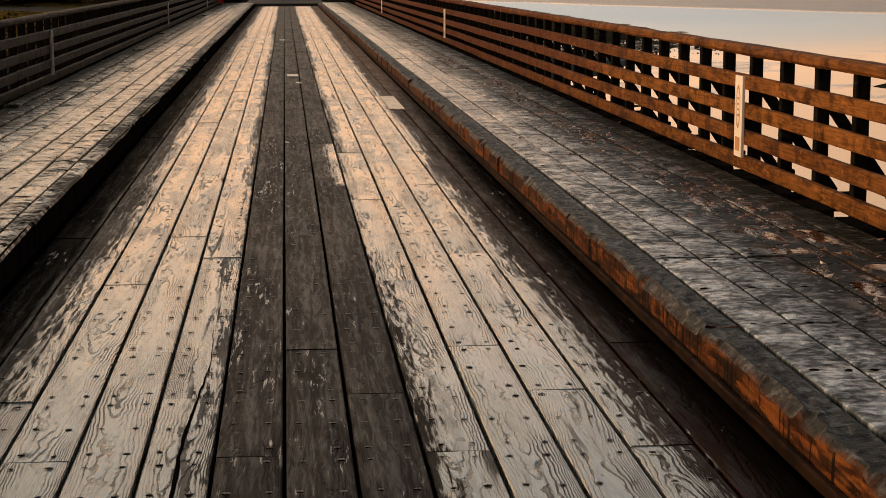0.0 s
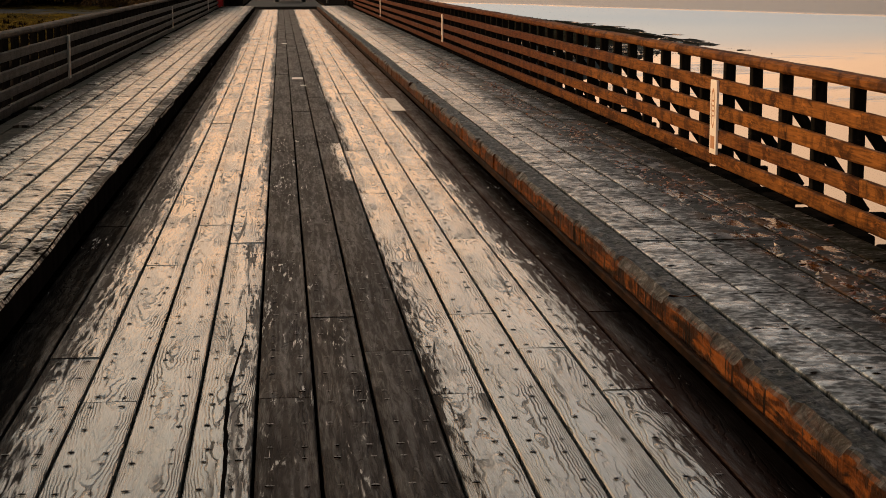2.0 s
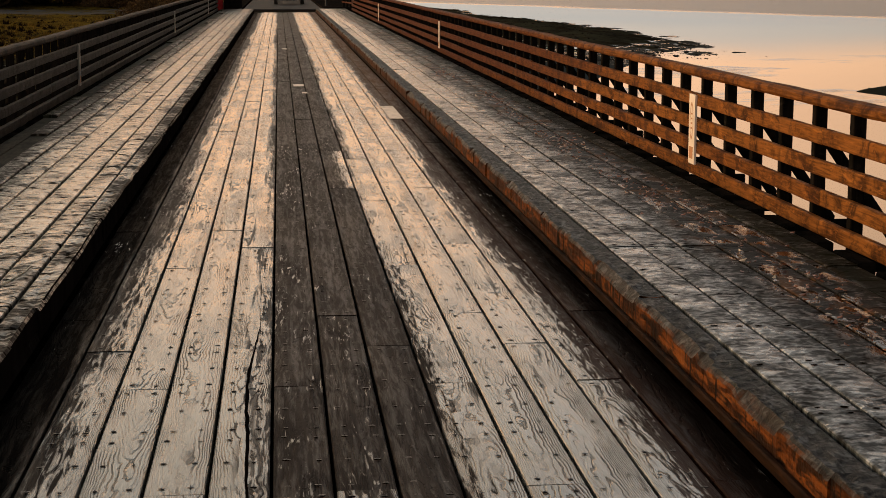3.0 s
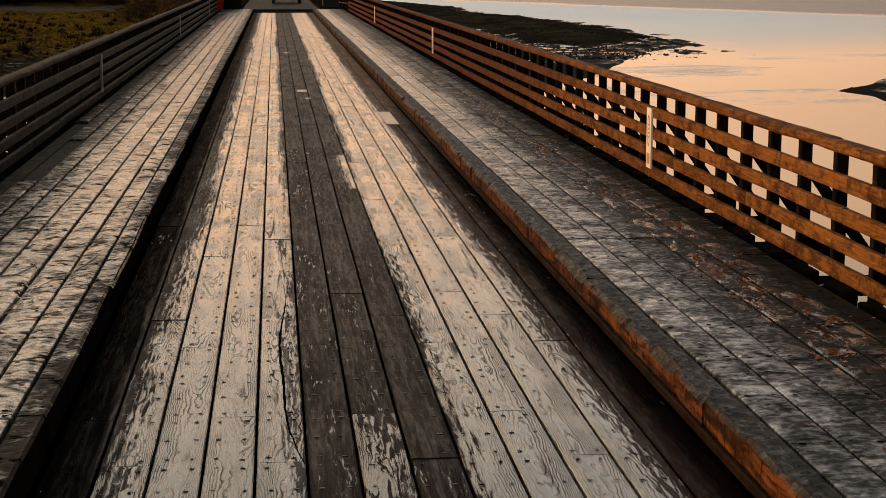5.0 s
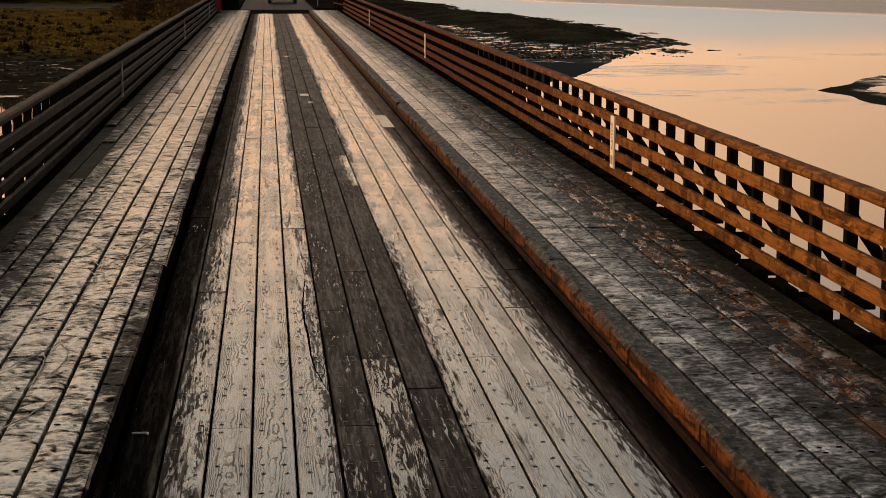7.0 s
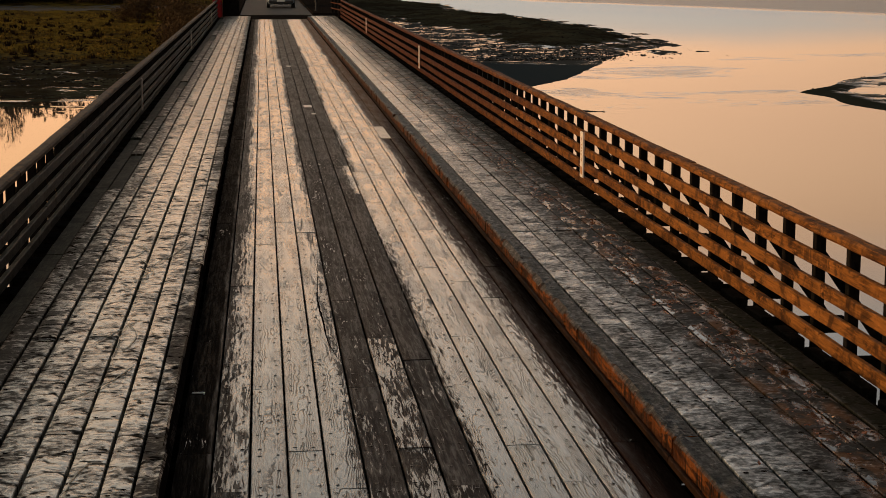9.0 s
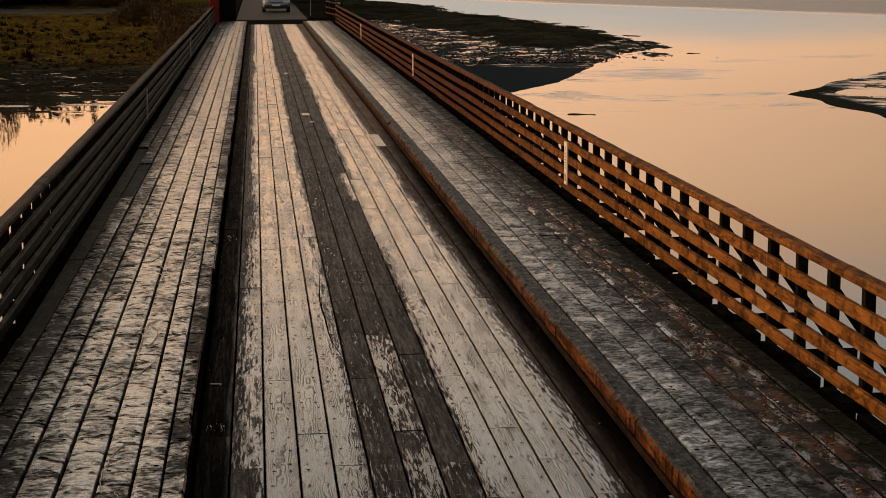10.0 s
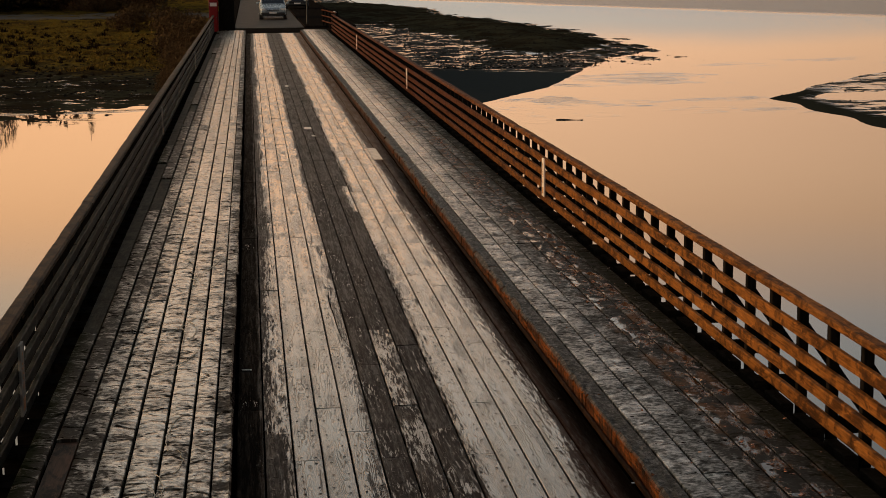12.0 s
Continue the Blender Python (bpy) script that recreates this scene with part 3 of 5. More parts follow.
M_FALLEN = mat_fallen()


# ---- mesh helpers ----
def mesh_of(name, verts, faces, material, smooth=False):
    me = bpy.data.meshes.new(name)
    me.from_pydata([tuple(v) for v in verts], [], faces)
    me.materials.append(material)
    if smooth:
        me.polygons.foreach_set("use_smooth", [True] * len(me.polygons))
    me.update()
    return me


def slab(name, lx, ly, lz, material, c=0.004):
    """A board: a box about its middle with chamfered edges on all long sides."""
    x, y, z = lx / 2, ly / 2, lz / 2
    ring = [(-x + c, -z), (x - c, -z), (x, -z + c), (x, z - c), (x - c, z), (-x + c, z), (-x, z - c), (-x, -z + c)]
    v = [(a, -y, b) for a, b in ring] + [(a, y, b) for a, b in ring]
    f = [(i, i + 8, (i + 1) % 8 + 8, (i + 1) % 8) for i in range(8)] + [tuple(range(8)), tuple(range(15, 7, -1))]
    return mesh_of(name, v, f, material)


def crowned(name, lx, ly, lz, material, fall=0.010):
    """A trodden board: its top is worn round towards the long edges."""
    x, y, z = lx / 2, ly / 2, lz / 2
    ring = [(-x, -z), (x, -z), (x, z - fall * 1.8)]
    ring += [(x * t, z - fall * t ** 4) for t in (0.96, 0.85, 0.6, 0.2, -0.2, -0.6, -0.85, -0.96)] + [(-x, z - fall * 1.8)]
    n = len(ring)
    v = [(a, -y, b) for a, b in ring] + [(a, y, b) for a, b in ring]
    f = [(i, i + n, (i + 1) % n + n, (i + 1) % n) for i in range(n)] + [tuple(range(n)), tuple(range(2 * n - 1, n - 1, -1))]
    return mesh_of(name, v, f, material)


def part(name, data, parent, m=None, label=""):
    """Links mesh data (or a bmesh and a material in a pair) as one object under a thing or a part."""
    if isinstance(data, tuple):
        bm, material = data
        me = bpy.data.meshes.new(name)
        bm.to_mesh(me)
        bm.free()
        me.materials.append(material)
        data = me
    ob = new(name, data)
    if m is not None:
        ob.matrix_basis = m
    ob.parent = parent
    if label:
        tagged(ob, label=label)
    return ob


def bm_box(lx, ly, lz, bevel=0.0, at=(0, 0, 0), seg=2):
    bm = bmesh.new()
    bmesh.ops.create_cube(bm, size=1.0)
    bmesh.ops.scale(bm, vec=(lx, ly, lz), verts=bm.verts)
    if bevel:
        bmesh.ops.bevel(bm, geom=bm.edges[:], offset=bevel, segments=seg, affect="EDGES", profile=0.6)
    bmesh.ops.translate(bm, vec=at, verts=bm.verts)
    return bm


def bm_tube(r, h, n=12, r2=None, at=(0, 0, 0)):
    bm = bmesh.new()
    bmesh.ops.create_cone(bm, cap_ends=True, segments=n, radius1=r, radius2=r if r2 is None else r2, depth=h)
    bmesh.ops.translate(bm, vec=(at[0], at[1], at[2] + h / 2), verts=bm.verts)
    return bm


def thing(name, label, category, group="", kind=""):
    return tagged(new(name), label, category, group, kind)


rng = random.Random(7)

# ---- plan ----
BAY = 0.785                        # distance of the cross beams
Y0, Y1 = -28.0, 75.5               # the bridge's length
KERB_H = 0.18
L_KERB, R_KERB = (-1.51, -1.37), (1.60, 1.77)
L_LINES = (-1.51, -1.69, -1.90, -2.13, -2.355, -2.555, -2.745, -2.93)
R_LINES = (1.77, 1.99, 2.215, 2.44, 2.66, 2.86, 3.06)
L_FENCE, R_FENCE = -3.08, 3.33     # inner faces of the rails
WATER_Z = -3.5


# ---- water and ground ----
def lobe(x, y, cx, cy, rx, ry, turn=0.0):
    """1 at the middle, 0 at the rim and less beyond, of a turned ellipse."""
    c, s = math.cos(turn), math.sin(turn)
    u, v = (x - cx) * c + (y - cy) * s, -(x - cx) * s + (y - cy) * c
    return 1 - np.sqrt((u / rx) ** 2 + (v / ry) ** 2)


def ground_height(x, y):
    rough = np.sin(x * 0.9 + 1.3 * np.sin(y * 0.31)) * np.sin(y * 0.53 + 1.7 * np.sin(x * 0.27))
    rough2 = np.sin(x * 2.3 + y * 0.7 + 2 * np.sin(y * 0.9)) * np.sin(y * 1.9 - x * 0.6 + np.sin(x * 1.1))
    rough3 = np.sin(x * 3.1 - y * 1.3 + 2 * np.sin(x * 1.7)) * np.sin(y * 3.4 + x * 1.9 + 2 * np.sin(y * 1.3))
    z = np.full_like(x, -4.4)
    n = 0.10 * rough + 0.07 * rough2 + 0.04 * rough3
    nf = 0.03 * rough + 0.07 * rough2 + 0.07 * rough3
    # wet flat on the right, barely above the water, with a nearly straight shore
    wob = 0.7 * np.sin(y * 0.43 + 0.6) + 0.4 * np.sin(y * 1.1)
    edge = 16.1 + 0.331 * (np.clip(y, 79, 126) - 79) + 0.516 * (np.clip(y, 40, 79) - 79) - 0.11 * (np.clip(y, 136, 260) - 136) + 0.35 * wob * np.clip((y - 85) / 20, 0, 1)
    d = edge - x
    on_right = (x > 3) & (y > 40)
    z = np.where(on_right, np.maximum(z, -3.498 + np.clip(0.05 * d, -0.9, 0.028) + 0.42 * nf * np.clip(d / 5, 0.12, 1)), z)
    # smooth dark sandbank at its near end
    back = 95.6 - 0.035 * (x - 11) - 0.065 * np.clip(x - 11, 0, 20) ** 2 - y
    z = np.where(on_right, np.maximum(z, -3.505 + np.clip(0.04 * np.minimum(d, 1.2 * back), -0.9, 0.07)), z)
    # weed-covered ridge on the flat
    z = np.maximum(z, -3.62 + 0.85 * lobe(x, y, 22.8, 172.0, 10.2, 70.0, 0.07) + 1.2 * n)
    z = np.maximum(z, -3.56 + 0.75 * lobe(x, y, 24.6, 130.0, 7.6, 20.0, -0.08) + 1.0 * n)
    # dark land beside the road
    z = np.maximum(z, -3.55 + 1.2 * lobe(x, y, 13.0, 240.0, 14.0, 66.0) + 1.2 * n)
    # bank in the stream, with a channel of water across it
    t = np.clip(y - 68, 0, 40)
    d = x - (26.4 + 0.53 * t + 0.008 * t * t + 0.25 * np.sin(y * 0.8))
    channel = np.exp(-((y - 68.6 - 0.1 * (x - 30)) / 2.6) ** 2) * np.clip((x - 28) / 2, 0, 1)
    rim = np.clip(1 - np.abs(d - 0.9) / 1.2, 0, 1)
    z = np.where((x > 15) & (y > 30) & (y < 125), np.maximum(z, -3.5 + np.clip(0.06 * d, -0.9, 0.018) + 0.045 * rim * np.clip((74 - y) / 4, 0.1, 1) + 0.16 * nf * (1 - rim) * np.clip(d / 3, 0.2, 1) - 0.05 * channel), z)
    # marsh on the left
    shore = 90.5 + 0.10 * (x + 20) + 3.0 * np.sin(x * 0.21) + 1.3 * np.sin(x * 0.67)
    m = np.clip((y - shore + 18) / 42.0, -1, 4)
    z = np.where(x < 4, np.maximum(z, -3.455 + 1.2 * np.minimum(m, 0) + 0.08 * np.clip(m, 0, 0.36) + 0.55 * np.clip(m - 0.36, 0, 0.6) + 0.10 * np.clip(m - 0.36, 0, 4) + 0.60 * nf + 0.6 * np.clip(m - 0.3, 0, 1) * n), z)
    # bars of wet mud that barely rise from the shallows before it
    bars = -3.507 + 0.022 * np.sin(1.7 * y + 1.2 * np.sin(0.4 * x) + 0.6 * x) + 0.35 * nf
    fade = np.clip((y - 56) / 6, 0, 1) * np.clip((-8.6 - x) / 2.0, 0, 1)
    z = np.where((x < -8) & (y > 54) & (y < 80), np.maximum(z, bars - 0.12 * (1 - fade)), z)
    # bank that carries the road at the bridge's end
    road = np.clip((y - 75.0) / 3.0, 0, 1) * np.clip((6.2 - np.abs(x - 0.2)) / 2.2, 0, 1)
    z = np.maximum(z, -4.4 + 4.34 * np.clip(road, 0, 1))
    # land far beyond on the left
    z = np.where((x < -4) & (y > 175), np.maximum(z, -3.0 + np.clip((y - 175) / 60, 0, 1) * 1.2 + n), z)
    return z


def build_ground():
    xs = np.unique(np.concatenate([np.array([-3000, -1200, -500, -250, -140]), np.arange(-60, 80.1, 0.5), np.arange(-90, 100.1, 2.0), np.array([140, 250, 500, 1200, 3000])]))
    ys = np.unique(np.concatenate([np.array([-3000, -1000, -300, -120, -40, 0, 30]), np.arange(44, 125, 0.5), np.arange(125, 260, 0.8), np.array([300, 400, 600, 1000, 1800, 3500])]))
    gx, gy = np.meshgrid(xs, ys)
    gz = ground_height(gx, gy)
    nx, ny = len(xs), len(ys)
    verts = np.stack([gx.ravel(), gy.ravel(), gz.ravel()], 1).tolist()
    faces = [(j * nx + i, j * nx + i + 1, (j + 1) * nx + i + 1, (j + 1) * nx + i) for j in range(ny - 1) for i in range(nx - 1)]
    tagged(new("ground", mesh_of("ground", verts, faces, M_GROUND, True)), "dark wet tidal mud, weed and olive marsh grass", "ground", kind="structure")
    w = 3000
    tagged(new("water", mesh_of("water", [(-w, -w, WATER_Z), (w, -w, WATER_Z), (w, 3400, WATER_Z), (-w, 3400, WATER_Z)], [(0, 1, 2, 3)], M_WATER)),
           "calm shallow sea water mirroring a peach evening sky", "water", kind="structure")


build_ground()


# ---- bridge frame ----
def build_frame():
    frame_ob = thing("bridge_frame", "dark tarred timber beams and piles under the bridge", "bridge frame", kind="structure")
    cross = slab("cross_beam", 0.15, 6.2, 0.20, M_BEAM, 0.01)
    k0, k1 = math.ceil(Y0 / BAY), math.floor(Y1 / BAY)
    for k in range(k0, k1 + 1):
        part("cross_beam", cross, frame_ob, Matrix.Translation((0.06, k * BAY, -0.165)) @ pose(0, 0, 0, 0, 0, 90))
    girder = slab("girder", 0.25, Y1 - Y0, 0.35, M_BEAM, 0.02)
    for x in (-2.75, -1.3, 0.0, 1.5, 3.0):
        part("girder", girder, frame_ob, Matrix.Translation((x, (Y0 + Y1) / 2, -0.442)))
    pile = bpy.data.meshes.new("pile")
    b = bm_tube(0.16, 4.6, 12, 0.14)
    b.to_mesh(pile)
    b.free()
    pile.materials.append(M_BEAM)
    cap = slab("pile_cap", 0.3, 7.0, 0.3, M_BEAM, 0.02)
    y = Y0 + 3.0
    while y < Y1 - 2:
        part("pile_cap", cap, frame_ob, Matrix.Translation((0.13, y, -0.768)) @ pose(0, 0, 0, 0, 0, 90))
        for x in (-2.75, -1.3, 1.5, 3.0):
            part("pile", pile, frame_ob, Matrix.Translation((x, y, -5.5)))
        y += 6.2
    edge = slab("edge_beam", 0.16, Y1 - Y0, 0.28, M_BEAM, 0.012)
    block = slab("spacer_block", 0.20, 0.34, 0.34, M_BEAM, 0.01)
    thin = slab("spacer_block", 0.11, 0.47, 0.34, M_BEAM, 0.01)
    for x, z in ((R_FENCE - 0.13, -0.105), (L_FENCE + 0.13, -0.170)):
        part("edge_beam", edge, frame_ob, Matrix.Translation((x, (Y0 + Y1) / 2, z)))
    for k in range(k0, k1 + 1):
        part("spacer_block", thin, frame_ob, Matrix.Translation((R_FENCE - 0.056, k * BAY + 0.2, -0.06)))
        part("spacer_block", block, frame_ob, Matrix.Translation((L_FENCE + 0.075, k * BAY + 0.2, -0.06)))
    # boards under the walkways that carry them level with the kerbs
    bearer = slab("bearer", 0.10, 1.2, 0.178, M_BEAM, 0.006)
    for k in range(k0, k1 + 1):
        part("bearer", bearer, frame_ob, Matrix.Translation((-2.2, k * BAY, 0.029)) @ pose(0, 0, 0, 0, 0, 90))
        part("bearer", bearer, frame_ob, Matrix.Translation((2.4, k * BAY, 0.029)) @ pose(0, 0, 0, 0, 0, 90))


build_frame()


# ---- fences ----
POST_STEP, POST_Y = 0.766, 6.04
RAILS = (0.75, 0.54, 0.35, 0.16)


def wavy_beam(name, lx, lz, y0, y1, material, seed, amp, step=0.16, round_top=0.012):
    """A long beam whose edges wander a little, its profile about (0, 0)."""
    n = max(2, int((y1 - y0) / step))
    c = min(round_top, lx / 3, lz / 3)
    x, z = lx / 2, lz / 2
    ring = [(-x, -z + c), (-x + c, -z), (x - c, -z), (x, -z + c), (x, z - c), (x - c, z), (-x + c, z), (-x, z - c)]
    v, f = [], []
    for i in range(n + 1):
        y = y0 + (y1 - y0) * i / n
        for j, (a, b) in enumerate(ring):
            k = noise.noise_vector(Vector((y * 1.1 + seed * 7.3, j * 0.25, seed)))
            k2 = noise.noise_vector(Vector((y * 6.0 + seed * 3.1, j * 0.9, seed + 9)))
            v.append((a + amp * (k.x + 0.5 * k2.x), y, b + amp * (k.y + 0.5 * k2.y)))
    for i in range(n):
        for j in range(8):
            f.append((i * 8 + j, (i + 1) * 8 + j, (i + 1) * 8 + (j + 1) % 8, i * 8 + (j + 1) % 8))
    f += [tuple(range(8)), tuple(range(n * 8 + 7, n * 8 - 1, -1))]
    return mesh_of(name, v, f, material)


def build_fence(side, face, label):
    ob = thing("fence", label, "fence", "timber fences along the bridge")
    rail_mat = M_RAIL if side > 0 else M_SHADERAIL
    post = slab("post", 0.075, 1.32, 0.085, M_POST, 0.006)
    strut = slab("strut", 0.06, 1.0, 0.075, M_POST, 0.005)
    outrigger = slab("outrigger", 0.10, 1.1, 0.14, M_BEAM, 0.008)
    xp = face + side * (0.05 + 0.046)
    ka, kb = math.ceil((Y0 - POST_Y) / POST_STEP), math.floor((Y1 - POST_Y) / POST_STEP)
    for k in range(ka, kb + 1):
        y = POST_Y + k * POST_STEP + rng.uniform(-0.012, 0.012)
        part("post", post, ob, Matrix.Translation((xp, y, 0.275)) @ pose(0, 0, 0, 90, 0, 0) @ pose(0, 0, 0, 0, 90, 0))
        if k % 2:
            continue
        part("outrigger", outrigger, ob, Matrix.Translation((face + side * 0.33, y + 0.09, -0.15)) @ pose(0, 0, 0, 0, 0, 90))
        a, b = Vector((xp + side * 0.03, y, 0.74)), Vector((xp + side * 0.60, y, -0.06))
        d = b - a
        turn = Vector((0, 1, 0)).rotation_difference(d.normalized()).to_matrix().to_4x4()
        part("strut", strut, ob, Matrix.Translation((a + b) / 2) @ turn @ pose(0, 0, 0, 0, 0, 0))
    seg = POST_STEP * 5
    for row, z in enumerate(RAILS):
        y = Y0 + (row % 2) * seg * 0.4
        i = 0
        if row % 2:
            part("rail", wavy_beam("rail", 0.05, 0.105, Y0, y - 0.004, rail_mat, row * 9, 0.004, 0.3, 0.008), ob, Matrix.Translation((face + side * 0.025, 0, z)))
        while y < Y1 - 0.05:
            e = min(y + seg, Y1)
            me = wavy_beam("rail", 0.05, 0.105, y, e - 0.004, rail_mat, row * 31 + i + (50 if side > 0 else 0), 0.004, 0.3, 0.008)
            part("rail", me, ob, Matrix.Translation((face + side * 0.025, 0, z + rng.uniform(-0.004, 0.004))))
            y, i = e, i + 1
    y, i = Y0, 0
    while y < Y1 - 0.05:
        e = min(y + seg * 1.5, Y1)
        me = wavy_beam("top_rail", 0.13, 0.076, y, e - 0.004, M_RAIL if side > 0 else M_SHADETOP, 200 + i + (50 if side > 0 else 0), 0.007, 0.2, 0.02)
        part("top_rail", me, ob, Matrix.Translation((face + side * 0.066, 0, 0.977)))
        y, i = e, i + 1
    return ob


build_fence(-1, L_FENCE, "shaded five-rail timber fence with close posts, its shade in the wood colour")
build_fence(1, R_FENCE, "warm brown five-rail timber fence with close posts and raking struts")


def build_plate(x, y, side):
    """Narrow painted board with an oval emblem, screwed to the rails."""
    ob = thing("marker_board", "narrow pale painted board with an oval emblem on the fence rails" if side > 0 else "narrow board with an oval emblem, its paint greyed for shade", "sign", "marker boards on the fences")
    ob.matrix_basis = Matrix.Translation((x, y, 0.497))
    part("board", (bm_box(0.022, 0.20, 0.59, 0.004), M_PLATE if side > 0 else M_SHADEPLATE), ob)
    # oval ring, with bars for writing, and a brown foot
    bm = bmesh.new()
    n = 28
    vs = []
    for i in range(n):
        a = 2 * math.pi * i / n
        vs.append([bm.verts.new((-side * 0.013, r * 0.055 * math.cos(a), 0.07 + r * 0.16 * math.sin(a))) for r in (1.0, 0.82)])
    for i in range(n):
        bm.faces.new((vs[i][0], vs[(i + 1) % n][0], vs[(i + 1) % n][1], vs[i][1]))
    part("emblem", (bm, M_EMBLEM), ob)
    for z in (0.13, 0.09, 0.05, 0.01):
        part("bar", (bm_box(0.004, 0.045, 0.014, 0, (-side * 0.012, 0, z)), M_EMBLEM), ob)
    part("foot_panel", (bm_box(0.004, 0.11, 0.10, 0, (-side * 0.012, 0, -0.20)), M_EMBLEM), ob, label="faded brown panel")


for y in (-17.1, 6.08, 29.4, 52.6):
    build_plate(R_FENCE - 0.012, y, 1)
for y in (-6.1, 17.1, 40.3, 63.5):
    build_plate(L_FENCE + 0.012, y, -1)


# ---- kerbs ----
def ragged_kerb(x0, x1, y0, y1, h, inner, mat, seed, wild=1.0):
    """A kerb beam whose upper inner edge is chipped and split into uneven bites."""
    n = int((y1 - y0) / 0.022)
    s = 1 if inner == x0 else -1          # the way from the inner face into the beam
    w = x1 - x0
    v, f = [], []
    bite, cut, want, wcut = 0.0, 0.0, 0.0, 0.0
    g = random.Random(seed)
    for i in range(n + 1):
        y = y0 + (y1 - y0) * i / n
        if g.random() < 0.11 * wild:
            want, wcut = g.choice((0.0, 0.003, 0.008, 0.014, 0.034)) * g.uniform(0.5, 1.2), g.uniform(-0.006, 0.014)
        bite, cut = bite + 0.6 * (want - bite), cut + 0.7 * (wcut - cut)
        a = noise.noise(Vector((y * 1.3, seed, 0.3)))
        b = wild * noise.noise(Vector((y * 19.0, seed, 4.3)))
        inx = inner + s * (0.004 + cut + 0.010 * a + 0.003 * b)
        top = h + 0.005 * a - 0.003
        e = top - (bite if wild >= 1 else 0.3 * bite) - 0.006 * abs(b)
        soft = 0.016 + 0.9 * bite if wild >= 1 else 0.012
        prof = [(inner + s * 0.004, 0.004), (inx, 0.05), (inx, e - 0.016), (inx + s * 0.010, e - 0.002), (inx + s * soft, top + 0.002 * b),
                *((inner + s * (soft + (w - 0.02 - soft) * q), top - 0.004 - 0.010 * noise.noise(Vector((y * 7.0, q * 5.0, seed))) - 0.005 * noise.noise(Vector((y * 26.0, q * 9.0, seed)))) for q in (0.25, 0.5, 0.75)),
                (inner + s * (w - 0.012), top - 0.004), (inner + s * (w - 0.004), top - 0.01), (inner + s * (w - 0.004), 0.004)]
        v += [(px, y, pz) for px, pz in prof]
    k = len(prof)
    for i in range(n):
        for j in range(k):
            q = (i * k + j, (i + 1) * k + j, (i + 1) * k + (j + 1) % k, i * k + (j + 1) % k)
            f.append(q if s > 0 else q[::-1])
    ends = [tuple(range(k)), tuple(range(n * k + k - 1, n * k - 1, -1))]
    f += ends if s > 0 else [e[::-1] for e in ends]
    return mesh_of("kerb_beam", v, f, mat)


def build_kerb(name, x0, x1, inner, label, mat):
    ob = thing(name, label, "kerb", kind="structure")
    y, i = Y0, 0
    while y < Y1 - 0.05:
        e = min(y + 4 * BAY, Y1)
        part("kerb_beam", ragged_kerb(x0, x1, y, e - 0.006, KERB_H + rng.uniform(-0.006, 0.002), inner, mat, 300 + i + (70 if x0 > 0 else 0), 1.0 if x0 > 0 else 0.3), ob)
        if x0 > 0:
            me = wavy_beam("kerb_strip", 0.03, 0.05, y, e - 0.006, M_STRIP, 500 + i, 0.003, 0.2, 0.008)
            part("kerb_strip", me, ob, Matrix.Translation((inner - 0.010, 0, 0.030)))
        y, i = e, i + 1


build_kerb("kerb_left", L_KERB[0], L_KERB[1], L_KERB[1], "worn timber kerb beam, ragged on its upper edge, its shaded side coloured black", M_KERB_SHADED)
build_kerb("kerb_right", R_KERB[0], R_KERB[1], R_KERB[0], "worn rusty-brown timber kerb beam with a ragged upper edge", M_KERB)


# ---- far end of the bridge ----
M_RED = mat_plain("red_paint", (0.20, 0.006, 0.008), 0.5, spec=0.2)
M_BLACK = mat_plain("black_paint", (0.012, 0.012, 0.013), 0.5)
M_WHITE = mat_plain("white_paint", (0.72, 0.70, 0.66), 0.5)
M_SILVER = mat_plain("car_paint", (0.33, 0.39, 0.42), 0.26, 0.45, vary=0.05)
M_DARKCAR = mat_plain("dark_car_paint", (0.03, 0.035, 0.045), 0.25, 0.3, vary=0.05)
M_TYRE = mat_plain("tyre_rubber", (0.02, 0.02, 0.02), 0.8)
M_RIM = mat_plain("rim_alloy", (0.45, 0.45, 0.46), 0.35, 0.9)
M_GLASS = mat_plain("windscreen_glass", (0.02, 0.025, 0.03), 0.06, 0.0, 0.6, 0.05)
M_LAMP = mat_plain("lamp_glass", (0.75, 0.72, 0.68), 0.12, 0.2)
M_DARKWET = mat_timber("threshold_wood", (0.010, 0.008, 0.007), (0.022, 0.018, 0.015), (0.008, 0.007, 0.006), 0.85, 0.0, 0)


def build_road_end():
    def sheet(name, x0, x1, y0, y1, z, t, mat, label, cat):
        bm = bm_box(x1 - x0, y1 - y0, t, 0.01, ((x0 + x1) / 2, (y0 + y1) / 2, z - t / 2))
        me = bpy.data.meshes.new(name)
        bm.to_mesh(me)
        bm.free()
        me.materials.append(mat)
        return tagged(new(name, me), label, cat, kind="structure")
    sheet("threshold", -3.2, 3.5, Y1 + 0.01, 83.4, -0.03, 0.3, M_DARKWET, "dark wet timber landing at the end of the bridge", "threshold")
    sheet("road", -2.05, 2.1, 83.4, 170.0, 0.0, 0.3, M_ASPHALT, "grey worn asphalt road leading off the bridge", "road")
    sheet("pavement_right", 2.12, 5.2, 83.4, 170.0, 0.10, 0.4, M_DARKWET, "dark damp pavement beside the road", "pavement")
    sheet("pavement_left", -3.6, -2.07, 83.4, 170.0, 0.10, 0.4, M_DARKWET, "dark damp pavement beside the road", "pavement")


build_road_end()


